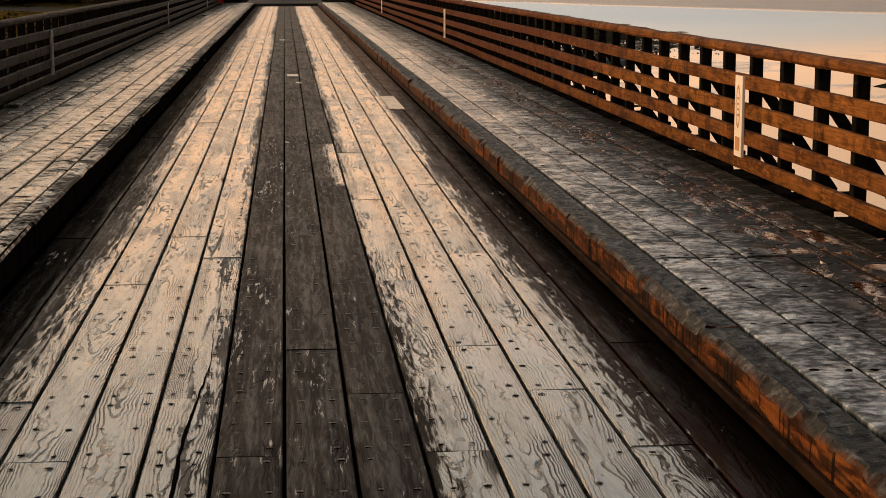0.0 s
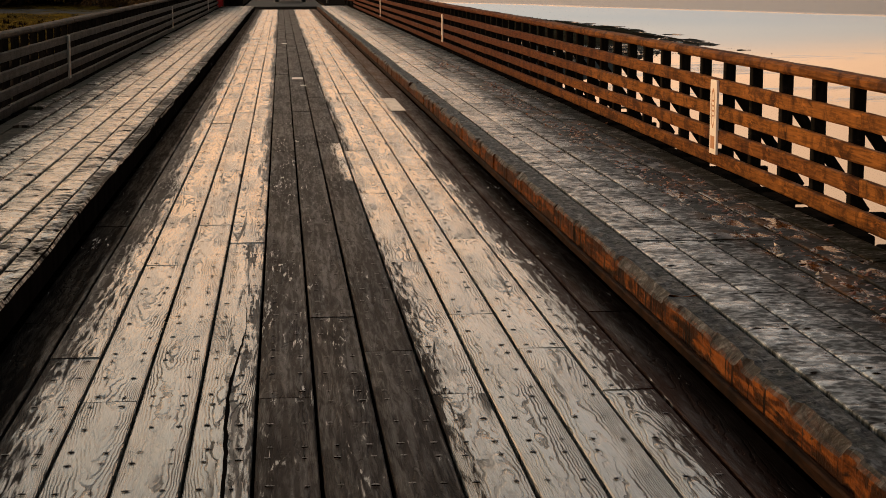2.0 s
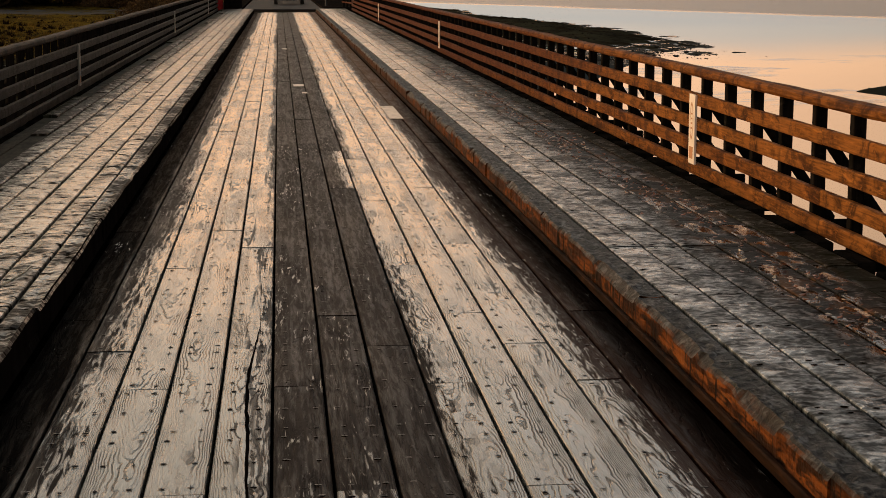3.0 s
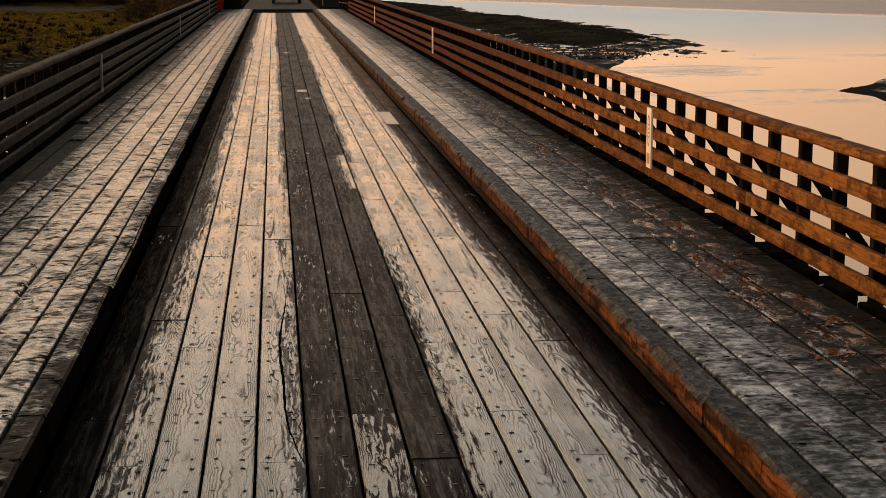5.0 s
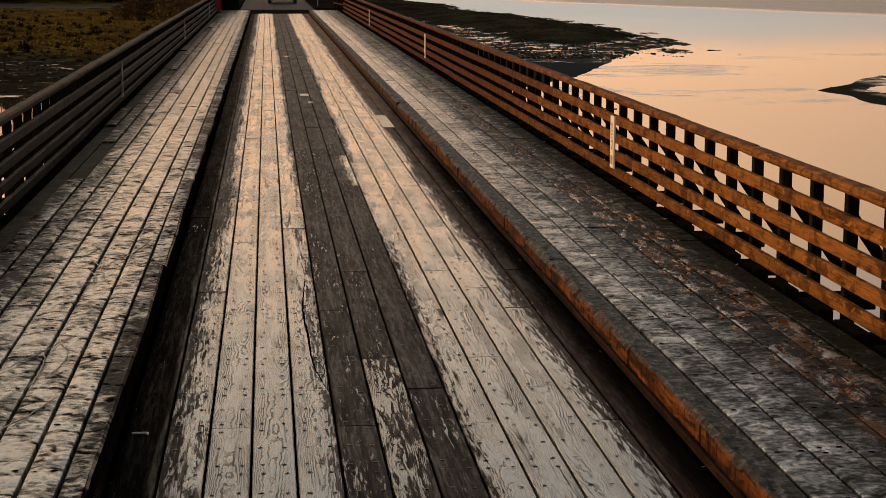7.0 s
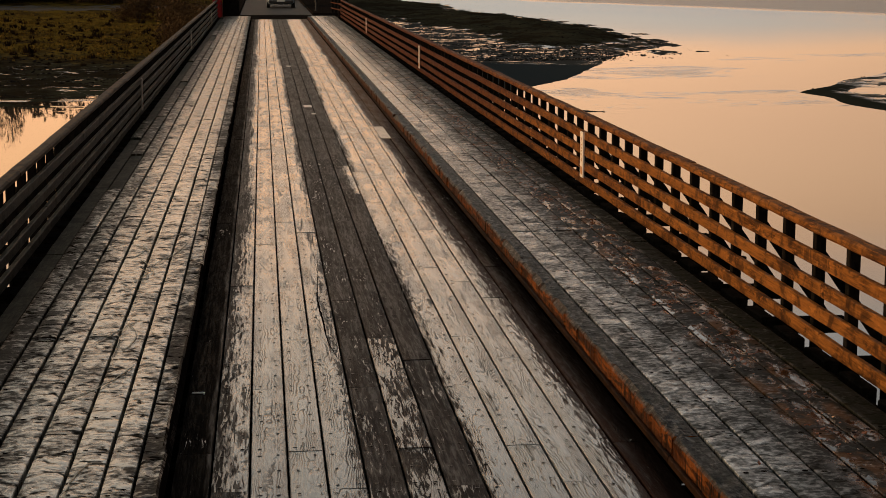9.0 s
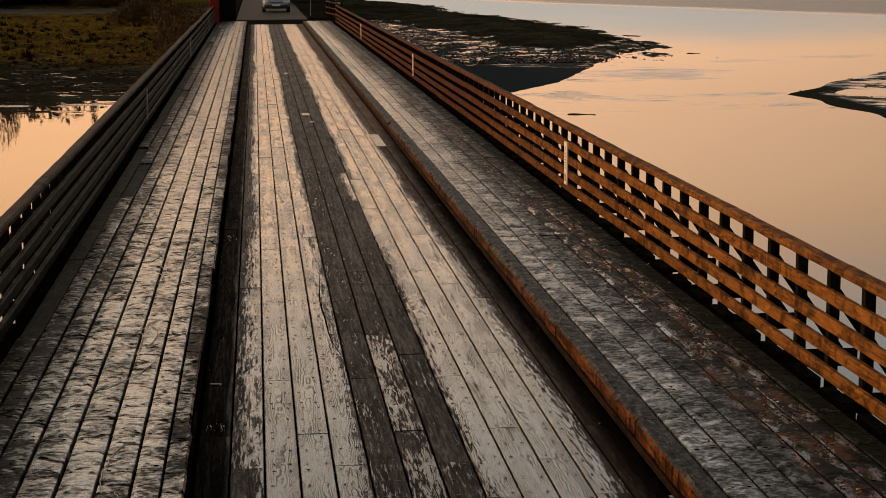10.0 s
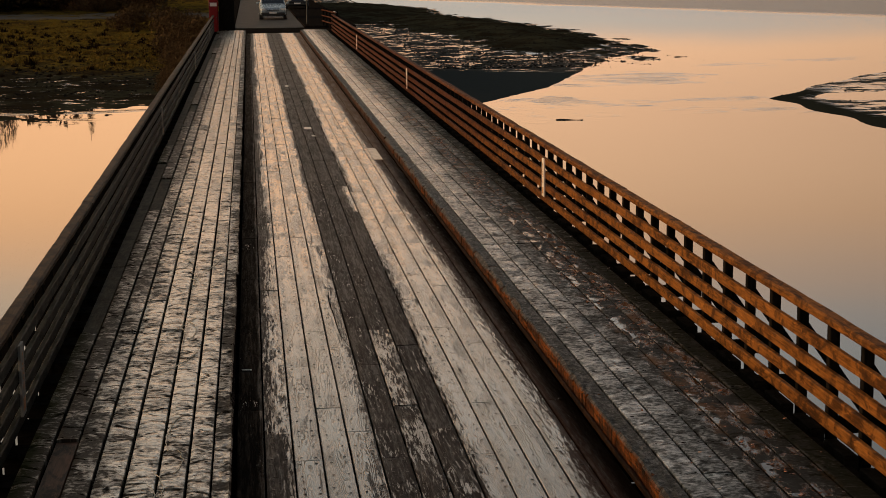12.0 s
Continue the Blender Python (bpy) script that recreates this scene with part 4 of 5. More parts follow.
def build_cabinet(x, y):
    ob = thing("red_cabinet", "tall red painted metal cabinet at the bridge end", "cabinet")
    ob.matrix_basis = Matrix.Translation((x, y, -0.03))
    part("body", (bm_box(0.50, 0.45, 2.1, 0.03, (0, 0, 1.07)), M_RED), ob)
    part("door", (bm_box(0.42, 0.02, 1.35, 0.006, (0, -0.233, 0.80)), M_RED), ob)
    part("label_plate", (bm_box(0.38, 0.012, 0.20, 0.004, (0, -0.234, 1.62)), M_WHITE), ob, label="pale label plate")
    part("handle", (bm_box(0.025, 0.03, 0.14, 0.006, (0.16, -0.25, 0.85)), M_BLACK), ob)
    part("plinth", (bm_box(0.54, 0.49, 0.06, 0.01, (0, 0, 0.03)), M_BLACK), ob)


def build_hut(x, y):
    ob = thing("timber_hut", "narrow dark tarred timber hut beside the road", "hut")
    ob.matrix_basis = Matrix.Translation((x, y, -0.03))
    part("body", (bm_box(0.86, 1.1, 2.2, 0.01, (0, 0, 1.1)), M_POST), ob)
    for i in range(6):
        part("cladding_board", (bm_box(0.132, 0.02, 2.12, 0.004, (-0.36 + i * 0.144, -0.561, 1.1)), M_POST), ob)
    part("roof", (bm_box(1.06, 1.3, 0.10, 0.02, (0, 0, 2.25)), M_BLACK), ob)


def build_pole(x, y):
    ob = thing("barrier_post", "slim dark steel post standing at the roadside", "post")
    ob.matrix_basis = Matrix.Translation((x, y, 0.0))
    part("shaft", (bm_tube(0.055, 3.2, 14), M_BLACK), ob)
    part("base_plate", (bm_box(0.22, 0.22, 0.025, 0.006, (0, 0, 0.0125)), M_BLACK), ob)
    part("collar", (bm_tube(0.075, 0.09, 14, at=(0, 0, 0.025)), M_BLACK), ob)


def build_white_rail(x, y):
    ob = thing("end_railing", "brown timber railing with a white strip leading off the bridge", "railing")
    ob.matrix_basis = Matrix.Translation((x, y, -0.03)) @ pose(0, 0, 0, 0, 0, 4)
    for i in range(5):
        part("post", (bm_box(0.10, 0.10, 1.15, 0.012, (0, i * 1.7, 0.575)), M_POST), ob)
    for z in (1.05, 0.72, 0.4):
        part("rail", (bm_box(0.05, 7.0, 0.07, 0.01, (-0.076, 3.4, z)), M_RAIL), ob)
    part("cap_strip", (bm_box(0.07, 0.9, 0.02, 0.004, (-0.076, 0.3, 1.096)), M_WHITE), ob, label="white painted strip")


build_cabinet(-3.12, 76.3)
build_hut(-2.42, 77.4)
build_pole(2.42, 87.5)
build_white_rail(3.75, 77.2)


def build_car(name, x, y, paint, label, z):
    """A compact van seen from the front, its nose towards -y."""
    ob = thing(name, label, "car")
    ob.matrix_basis = Matrix.Translation((x, y, z))
    # stations: y, half width, floor, belt, top half width, top
    st = ((-2.05, 0.70, 0.32, 0.62, 0.62, 0.66), (-1.95, 0.84, 0.24, 0.70, 0.74, 0.80), (-1.5, 0.90, 0.22, 0.86, 0.80, 0.96),
          (-1.05, 0.91, 0.22, 0.95, 0.80, 1.06), (-0.45, 0.92, 0.22, 1.02, 0.68, 1.60), (0.1, 0.92, 0.22, 1.04, 0.68, 1.76),
          (1.4, 0.92, 0.22, 1.04, 0.67, 1.76), (2.0, 0.90, 0.24, 1.02, 0.64, 1.66), (2.12, 0.82, 0.32, 0.95, 0.58, 1.45))
    bm = bmesh.new()
    rings = []
    for sy, hw, fl, be, tw, tp in st:
        half = [(hw * 0.86, fl), (hw, fl + 0.12), (hw, be - 0.08), (hw * 0.97, be), (tw + 0.05, tp - 0.10), (tw * 0.88, tp)]
        ring = [bm.verts.new((a, sy, b)) for a, b in half] + [bm.verts.new((-a, sy, b)) for a, b in reversed(half)]
        rings.append(ring)
    for a, b in zip(rings, rings[1:]):
        for i in range(12):
            bm.faces.new((a[i], b[i], b[(i + 1) % 12], a[(i + 1) % 12]))
    bm.faces.new(rings[0])
    bm.faces.new(list(reversed(rings[-1])))
    bmesh.ops.recalc_face_normals(bm, faces=bm.faces)
    bmesh.ops.bevel(bm, geom=[e for e in bm.edges if e.calc_face_angle(0) > 0.5], offset=0.03, segments=2, affect="EDGES")
    part("body", (bm, paint), ob)

    def quad_slab(name, pts, t, mat, lab=""):
        b = bmesh.new()
        v = [b.verts.new(p) for p in pts]
        f = b.faces.new(v)
        r = bmesh.ops.extrude_face_region(b, geom=[f])
        bmesh.ops.translate(b, vec=(0, -t, t * 0.4), verts=[g for g in r["geom"] if isinstance(g, bmesh.types.BMVert)])
        bmesh.ops.recalc_face_normals(b, faces=b.faces)
        return part(name, (b, mat), ob, label=lab)
    quad_slab("windscreen", ((-0.76, -1.02, 1.08), (0.76, -1.02, 1.08), (0.64, -0.44, 1.56), (-0.64, -0.44, 1.56)), 0.02, M_GLASS, "dark glass windscreen")
    quad_slab("grille", ((-0.42, -2.03, 0.60), (0.42, -2.03, 0.60), (0.42, -1.97, 0.71), (-0.42, -1.97, 0.71)), 0.03, M_BLACK)
    part("bumper", (bm_box(1.62, 0.16, 0.20, 0.05, (0, -2.05, 0.40)), M_BLACK), ob, label="black plastic bumper")
    part("number_plate", (bm_box(0.52, 0.012, 0.11, 0.003, (0, -2.136, 0.47)), M_WHITE), ob)
    for sx in (-1, 1):
        part("headlight", (bm_box(0.30, 0.14, 0.17, 0.05, (sx * 0.64, -1.96, 0.68)), M_LAMP), ob, label="clear glass headlight")
        part("mirror", (bm_box(0.20, 0.10, 0.15, 0.04, (sx * 1.02, -0.80, 1.10)), paint), ob)
        for wy in (-1.32, 1.38):
            tyre = part("tyre", (bm_tube(0.32, 0.21, 24, at=(0, 0, -0.105)), M_TYRE), ob, Matrix.Translation((sx * 0.82, wy, 0.32)) @ pose(0, 0, 0, 0, 90, 0))
            part("rim", (bm_tube(0.20, 0.225, 18, at=(0, 0, -0.1125)), M_RIM), tyre)
    return ob


build_car("car", 0.46, 100.4, M_SILVER, "silver compact van facing the bridge on the road", 0.0)
build_car("car", 2.75, 123.0, M_DARKCAR, "dark car parked behind on the roadside", 0.10)


# ---- plants, stones and drift on the shore ----
def leaf_cloud(name, n, rx, ry, rz, size, mat, seed, lobes=7):
    """Many small leaves in a few overlapping clumps, with gaps between."""
    g = np.random.default_rng(seed)
    c = g.normal(0, 0.45, (lobes, 3)) * (rx, ry, rz * 0.7)
    r = g.uniform(0.35, 0.65, lobes)
    k = g.integers(0, lobes, n)
    d = g.normal(0, 1, (n, 3))
    d /= np.linalg.norm(d, axis=1)[:, None]
    p = c[k] + d * (r[k] * g.uniform(0.55, 1.05, n))[:, None] * (rx, ry, rz)
    p[:, 2] = np.maximum(p[:, 2], -rz * 0.9)
    a, b = g.normal(0, size, (n, 3)), g.normal(0, size, (n, 3))
    v = np.stack([p - a, p + b, p + a, p - b], 1).reshape(-1, 3)
    return mesh_of(name, v.tolist(), [(4 * i, 4 * i + 1, 4 * i + 2, 4 * i + 3) for i in range(n)], mat)


def build_bushes():
    crowns = [leaf_cloud("crown", 5200, 2.2, 2.0, 1.7, 0.05, M_BUSH, 11 + i, 10) for i in range(3)]
    stems = []
    for i in range(3):
        bm = bmesh.new()
        g = random.Random(60 + i)
        for j in range(6):
            b = bm_tube(0.06, 1.9, 7, 0.02)
            bmesh.ops.rotate(b, cent=(0, 0, 0), matrix=Euler((g.uniform(-0.5, 0.5), g.uniform(-0.5, 0.5), 0)).to_matrix(), verts=b.verts)
            me = bpy.data.meshes.new("tmp")
            b.to_mesh(me)
            b.free()
            bm.from_mesh(me)
            bpy.data.meshes.remove(me)
        me = bpy.data.meshes.new("stem")
        bm.to_mesh(me)
        bm.free()
        me.materials.append(M_BARK)
        stems.append(me)
    g = random.Random(5)
    spots = [(-4.9, 67.5, 0.24), (-5.0, 70.5, 0.30), (-5.2, 73.5, 0.30), (-5.4, 77.5, 0.30), (-5.8, 79.6, 0.36), (-5.5, 82, 0.4), (-5.9, 85, 0.42), (-5.4, 88, 0.5), (-5.9, 92, 0.5), (-5.4, 97, 0.6), (-6.2, 102, 0.6),
             (-5.6, 108, 0.7), (-6.6, 115, 0.7), (-6.2, 124, 0.9), (-7.2, 134, 1.0), (-9, 146, 1.0), (-13, 158, 1.0)]
    spots += [(-70 + i * 3.2 + g.uniform(-1.2, 1.2), 218 + g.uniform(-6, 8), g.uniform(4.4, 5.6) if i < 12 else 2.8) for i in range(15)]
    spots += [(-23.5 + i * 3.4, 214 + g.uniform(-5, 6), g.uniform(1.0, 1.5)) for i in range(4)]
    for i, (x, y, s) in enumerate(spots):
        z = float(ground_height(np.array([x]), np.array([y]))[0])
        ob = thing("bush", "dark brown leafless-looking shore bush on the marsh", "bush", "bushes on the marsh")
        ob.matrix_basis = Matrix.Translation((x, y, z - (0.5 * s if y > 200 else 0.35 * s))) @ pose(0, 0, 0, 0, 0, g.uniform(0, 360)) @ Matrix.Scale(s, 4)
        part("stem", stems[i % 3], ob)
        part("crown", crowns[i % 3], ob, Matrix.Translation((0, 0, 1.75)))


build_bushes()


def scatter_stones():
    g = np.random.default_rng(21)
    base = [(1, 0, 0), (-1, 0, 0), (0, 1, 0), (0, -1, 0), (0, 0, 1), (0, 0, -1)]
    tri = [(0, 2, 4), (2, 1, 4), (1, 3, 4), (3, 0, 4), (2, 0, 5), (1, 2, 5), (3, 1, 5), (0, 3, 5)]
    v, f = [], []

    def drop(x, y, s):
        z = float(ground_height(np.array([x]), np.array([y]))[0])
        if z < WATER_Z - 0.06:
            return
        q = g.uniform(0.6, 1.3, (6, 1)) * s * (1.3, 1.0, 0.55)
        o = len(v)
        t = g.uniform(0, 6.28)
        for (a, b, c), k in zip(base, q):
            X, Y = a * k[0], b * k[1]
            v.append((x + X * math.cos(t) - Y * math.sin(t), y + X * math.sin(t) + Y * math.cos(t), z + c * k[2] + 0.1 * s))
        f.extend([tuple(o + i for i in t3) for t3 in tri])
    for _ in range(5200):      # weed-covered stones on the islet and the flat
        t = g.uniform(0, 1)
        drop(12 + 20 * g.uniform(), 97 + 95 * t * t, g.uniform(0.03, 0.10))
    for _ in range(4200):      # on the left shore
        drop(g.uniform(-42, -6), 74 + 76 * g.beta(1.2, 2.4), g.uniform(0.03, 0.12))
    for _ in range(120):
        drop(g.uniform(27, 50), g.uniform(55, 95), g.uniform(0.03, 0.08))
    tagged(new("shore_stones", mesh_of("shore_stones", v, f, M_STONE)), "dark weed-covered stones strewn over the tidal flat", "stones", kind="stuff")


scatter_stones()


def grow_grass():
    g = np.random.default_rng(33)
    n = 14000
    x, y = g.uniform(-62, -5.5, n), 97 + 95 * g.beta(1.0, 1.7, n)
    z = ground_height(x, y)
    keep = (z > -3.28) & (np.sin(x * 0.35 + np.sin(y * 0.2)) * np.sin(y * 0.23) > -0.55)
    x, y, z = x[keep], y[keep], z[keep]
    v, f = [], []
    for a, b, c in zip(x, y, z):
        for _ in range(4):
            h, w, t = g.uniform(0.06, 0.20), 0.06, g.uniform(0, 6.28)
            dx, dy = math.cos(t) * w, math.sin(t) * w
            o = len(v)
            px, py = a + g.normal(0, 0.10), b + g.normal(0, 0.10)
            v += [(px - dx, py - dy, c - 0.03), (px + dx, py + dy, c - 0.03), (px + g.normal(0, 0.12), py + g.normal(0, 0.12), c + h)]
            f.append((o, o + 1, o + 2))
    tagged(new("marsh_grass", mesh_of("marsh_grass", v, f, M_GRASS)), "short olive and straw-brown marsh grass in tufts", "grass", kind="stuff")


grow_grass()


def grow_tussocks():
    """Dark rounded tufts of old sedge standing in the marsh grass."""
    g = np.random.default_rng(35)
    v, f = [], []
    for _ in range(620):
        x, y = g.uniform(-48, -6), 92 + 100 * g.beta(1.1, 1.6)
        z = float(ground_height(np.array([x]), np.array([y]))[0])
        if z < -3.42:
            continue
        size = g.uniform(0.12, 0.34) * (1.9 if g.uniform() < 0.12 else 1.0)
        for _ in range(34):
            t, lean = g.uniform(0, 6.28), g.uniform(0.1, 1.0)
            dx, dy, w = math.cos(t), math.sin(t), 0.16 * size
            px, py, h = x + dx * size * lean * 0.9, y + dy * size * lean * 0.9, size * (1.15 - 0.6 * lean * lean)
            o = len(v)
            v += [(px - dy * w, py + dx * w, z - 0.03), (px + dy * w, py - dx * w, z - 0.03), (px + dx * size * 0.35, py + dy * size * 0.35, z + h * g.uniform(0.6, 1.1))]
            f.append((o, o + 1, o + 2))
    tagged(new("marsh_tussocks", mesh_of("marsh_tussocks", v, f, M_SEDGE)), "dark brown rounded sedge tussocks in the marsh grass", "tussocks", kind="stuff")


grow_tussocks()


def build_log(x, y, length, turn):
    ob = thing("drift_log", "dark waterlogged drift log lying in the shallows", "log")
    ob.matrix_basis = Matrix.Translation((x, y, WATER_Z + 0.012)) @ pose(0, 0, 0, 0, 0, turn)
    bm = bmesh.new()
    n, k = 10, 8
    rings = []
    for i in range(n + 1):
        u = i / n
        r = 0.05 * (0.5 + math.sin(math.pi * min(1, u + 0.2)) * 0.6)
        cx, cz = (u - 0.5) * length, 0.012 * math.sin(u * 7)
        rings.append([bm.verts.new((cx, r * math.cos(2 * math.pi * j / k) + 0.02 * math.sin(u * 5), cz + 0.6 * r * math.sin(2 * math.pi * j / k))) for j in range(k)])
    for a, b in zip(rings, rings[1:]):
        for j in range(k):
            bm.faces.new((a[j], a[(j + 1) % k], b[(j + 1) % k], b[j]))
    bm.faces.new(rings[0])
    bm.faces.new(rings[-1])
    bmesh.ops.recalc_face_normals(bm, faces=bm.faces)
    part("trunk", (bm, M_BARK), ob)


def build_tree(x, y, h, crown_from, spread, seed):
    """A tall slender tree on the far marsh, whose mirror image stands in the water."""
    z = float(ground_height(np.array([x]), np.array([y]))[0])
    ob = thing("tree", "tall slender dark tree on the far side of the marsh", "tree", "trees beyond the marsh")
    ob.matrix_basis = Matrix.Translation((x, y, z - 0.2))
    bm = bm_tube(0.22, h * 0.97, 9, 0.04)
    g = random.Random(seed)
    for k in range(14):
        b = bm_tube(0.05, spread * 0.9, 5, 0.012)
        turn = Euler((0, g.uniform(0.5, 0.9), g.uniform(0, 6.28))).to_matrix()
        bmesh.ops.rotate(b, cent=(0, 0, 0), matrix=turn, verts=b.verts)
        bmesh.ops.translate(b, vec=(0, 0, crown_from + (h - crown_from) * k / 15), verts=b.verts)
        me = bpy.data.meshes.new("tmp")
        b.to_mesh(me)
        b.free()
        bm.from_mesh(me)
        bpy.data.meshes.remove(me)
    part("trunk", (bm, M_BARK), ob)
    crown = leaf_cloud("crown", 1500, spread, spread, (h - crown_from) / 2, 0.12, M_BUSH, seed, 12)
    part("crown", crown, ob, Matrix.Translation((0, 0, (h + crown_from) / 2)))


build_tree(-34.5, 340.0, 28.0, 6.0, 0.9, 71)
build_tree(-52.0, 340.0, 30.0, 15.0, 3.4, 72)
build_log(-8.2, 65.5, 0.5, 60)
build_log(31.4, 107.9, 1.0, 5)
build_log(13.5, 58.2, 1.25, -12)


# ---- small things on the bridge ----
def scatter_leaves():
    g = np.random.default_rng(4)
    v, f = [], []
    spots = [(g.normal(2.58, 0.09), g.uniform(-14, 22)) for _ in range(70)]
    for n in range(1300):
        if n % 8:
            cx, cy = spots[int(g.integers(len(spots)))]
            x, y = g.normal(cx, 0.04), g.normal(cy, 0.42)
        else:
            x, y = g.uniform(1.85, 3.05), g.uniform(-16, 26)
        s, t = g.uniform(0.007, 0.022), g.uniform(0, 6.28)
        c, d = math.cos(t), math.sin(t)
        o = len(v)
        for a, b, h in ((-1, 0, 0.1), (-0.4, 0.6, 0.5), (0.5, 0.5, 0.15), (1.1, 0, 0.9), (0.5, -0.5, 0.2), (-0.4, -0.6, 0.3)):
            v.append((x + s * (a * c - b * d), y + s * (a * d + b * c), KERB_H + 0.005 + s * h * g.uniform(0.2, 1.2)))
        f.append(tuple(range(o, o + 6)))
    tagged(new("fallen_leaves", mesh_of("fallen_leaves", v, f, M_FALLEN)), "wet brown and pale fallen leaves on the walkway boards", "leaves", kind="stuff")


scatter_leaves()


def build_scrap(x, y, turn):
    ob = thing("wire_scrap", "short bent piece of pale wire lying on the planks", "scrap")
    ob.matrix_basis = Matrix.Translation((x, y, 0.006)) @ pose(0, 0, 0, 0, 0, turn)
    part("strand", (bm_box(0.085, 0.012, 0.010, 0.003), M_WHITE), ob)
    part("hook", (bm_box(0.012, 0.035, 0.010, 0.003, (0.042, -0.017, 0)), M_WHITE), ob)


build_scrap(-1.27, -4.0, 0)


def build_straw(x, y, length, turn, bend, seed):
    """A thin bent stem, washed up and dried flat on the boards."""
    ob = thing("dry_stem", "thin pale dried reed stem lying on the walkway boards", "stem", "dry stems on the walkway")
    ob.matrix_basis = Matrix.Translation((x, y, KERB_H + 0.005)) @ pose(0, 0, 0, 0, 0, turn)
    n, v, f = 18, [], []
    for i in range(n + 1):
        t = i / n - 0.5
        cx = bend * (4 * t * t - 0.5) + 0.02 * noise.noise(Vector((t * 7, seed, 0)))
        r = 0.0042 * (1 - 0.5 * abs(t))
        v += [(cx + r * math.cos(a), t * length, r * math.sin(a)) for a in (0.5, 2.1, 3.67, 5.2)]
    for i in range(n):
        f += [(4 * i + j, 4 * i + (j + 1) % 4, 4 * i + 4 + (j + 1) % 4, 4 * i + 4 + j) for j in range(4)]
    part("stalk", mesh_of("stalk", v, f, M_STRAW), ob)


straw_rng = random.Random(19)
for k in range(16):
    build_straw(straw_rng.gauss(-1.84, 0.10), straw_rng.uniform(-9.5, 3.5), straw_rng.uniform(0.35, 1.3), straw_rng.gauss(0, 12), straw_rng.uniform(-0.09, 0.09), k)


def build_new_board(x, y, lx, ly):
    ob = thing("patch_board", "short piece of new pale wood let into the planks", "board", "new boards in the planks")
    ob.matrix_basis = Matrix.Translation((x, y, 0.0045))
    part("piece", (bm_box(lx, ly, 0.008, 0.002), M_NEWWOOD), ob)
    for sy in (-1, 1):
        for sx in (-1, 1):
            part("nail_head", (bm_tube(0.009, 0.003, 8, at=(sx * lx * 0.3, sy * (ly / 2 - 0.06), 0.003)), M_NAIL), ob)


build_new_board(1.283, 14.3, 0.17, 2.1)


def build_patch(x, y, lx, ly):
    ob = thing("patch_plate", "small flat zinc plate nailed over a plank", "plate", "repair plates")
    ob.matrix_basis = Matrix.Translation((x, y, 0.004))
    part("plate", (bm_box(lx, ly, 0.005, 0.001), M_PATCH), ob)
    for sx in (-1, 1):
        for sy in (-1, 1):
            part("nail_head", (bm_tube(0.008, 0.003, 8, at=(sx * (lx / 2 - 0.02), sy * (ly / 2 - 0.03), 0.0025)), M_NAIL), ob)


build_patch(0.13, 20.0, 0.17, 0.55)
build_patch(0.20, 18.2, 0.08, 0.30)
build_patch(-0.05, 34.0, 0.12, 0.5)


# ---- walkway boards ----
def build_walkway(name, lines, mat, label):
    ob = thing(name, label, "walkway", kind="structure")
    meshes = {}
    nails, hv, hf = random.Random(len(label)), [], []
    for c, (a, b) in enumerate(zip(lines, lines[1:])):
        w = abs(b - a) - (0.019 if lines[0] < 0 else 0.015)
        y = Y0 - BAY * (c * 2 % 5)
        while y < Y1 - 0.1:
            n = rng.choice((4, 5, 5, 6)) if c < 5 else rng.choice((3, 4, 5))
            y0, y1 = max(y, Y0), min(y + n * BAY, Y1)
            y += n * BAY
            if y1 - y0 < 0.3:
                continue
            key = (c, round(y1 - y0, 2))
            if key not in meshes:
                meshes[key] = crowned("board", w, y1 - y0 - (0.016 if lines[0] < 0 else 0.009), 0.06, mat, 0.008 if lines[0] < 0 else 0.004)
            z = KERB_H - 0.03 + rng.uniform(-0.006, 0.004)
            if name == "walkway_left" and (c == 6 and rng.random() < 0.70 or c == 5 and rng.random() < 0.18):
                # old sunken board, black with wet
                darker = slab("sunken_board", w, y1 - y0 - 0.008, 0.05, M_SUNKEN if y0 < -5.0 else M_MOSSY, 0.004)
                part("sunken_board", darker, ob, Matrix.Translation(((a + b) / 2, (y0 + y1) / 2, z - 0.024)))
                continue
            if y0 < 24.0:
                for q in range(round((y1 - y0) / BAY) + 1):
                    for sx in (-0.28, 0.28):
                        hx, hy = (a + b) / 2 + sx * w + nails.uniform(-0.012, 0.012), min(max(y0 + q * BAY + nails.uniform(-0.02, 0.02), y0 + 0.05), y1 - 0.05)
                        o, hr = len(hv), nails.uniform(0.008, 0.015)
                        hv.extend((hx + 1.3 * hr * math.cos(i * math.pi / 4), hy + hr * math.sin(i * math.pi / 4), z + 0.0315) for i in range(8))
                        hf.append(tuple(range(o, o + 8)))
            part("board", meshes[key], ob, Matrix.Translation(((a + b) / 2 + rng.uniform(-0.002, 0.002), (y0 + y1) / 2, z)) @ pose(0, 0, 0, 0, rng.uniform(-0.35, 0.35), 0))
    tagged(part("nail_hollows", mesh_of("nail_hollows", hv, hf, M_GAP), ob), kind="stuff")
    return ob


build_walkway("walkway_left", L_LINES, M_WALK_L, "scuffed grey-brown timber boards of the raised walkway")
build_walkway("walkway_right", R_LINES, M_WALK_R, "damp dark timber boards of the raised walkway with mossy edge")


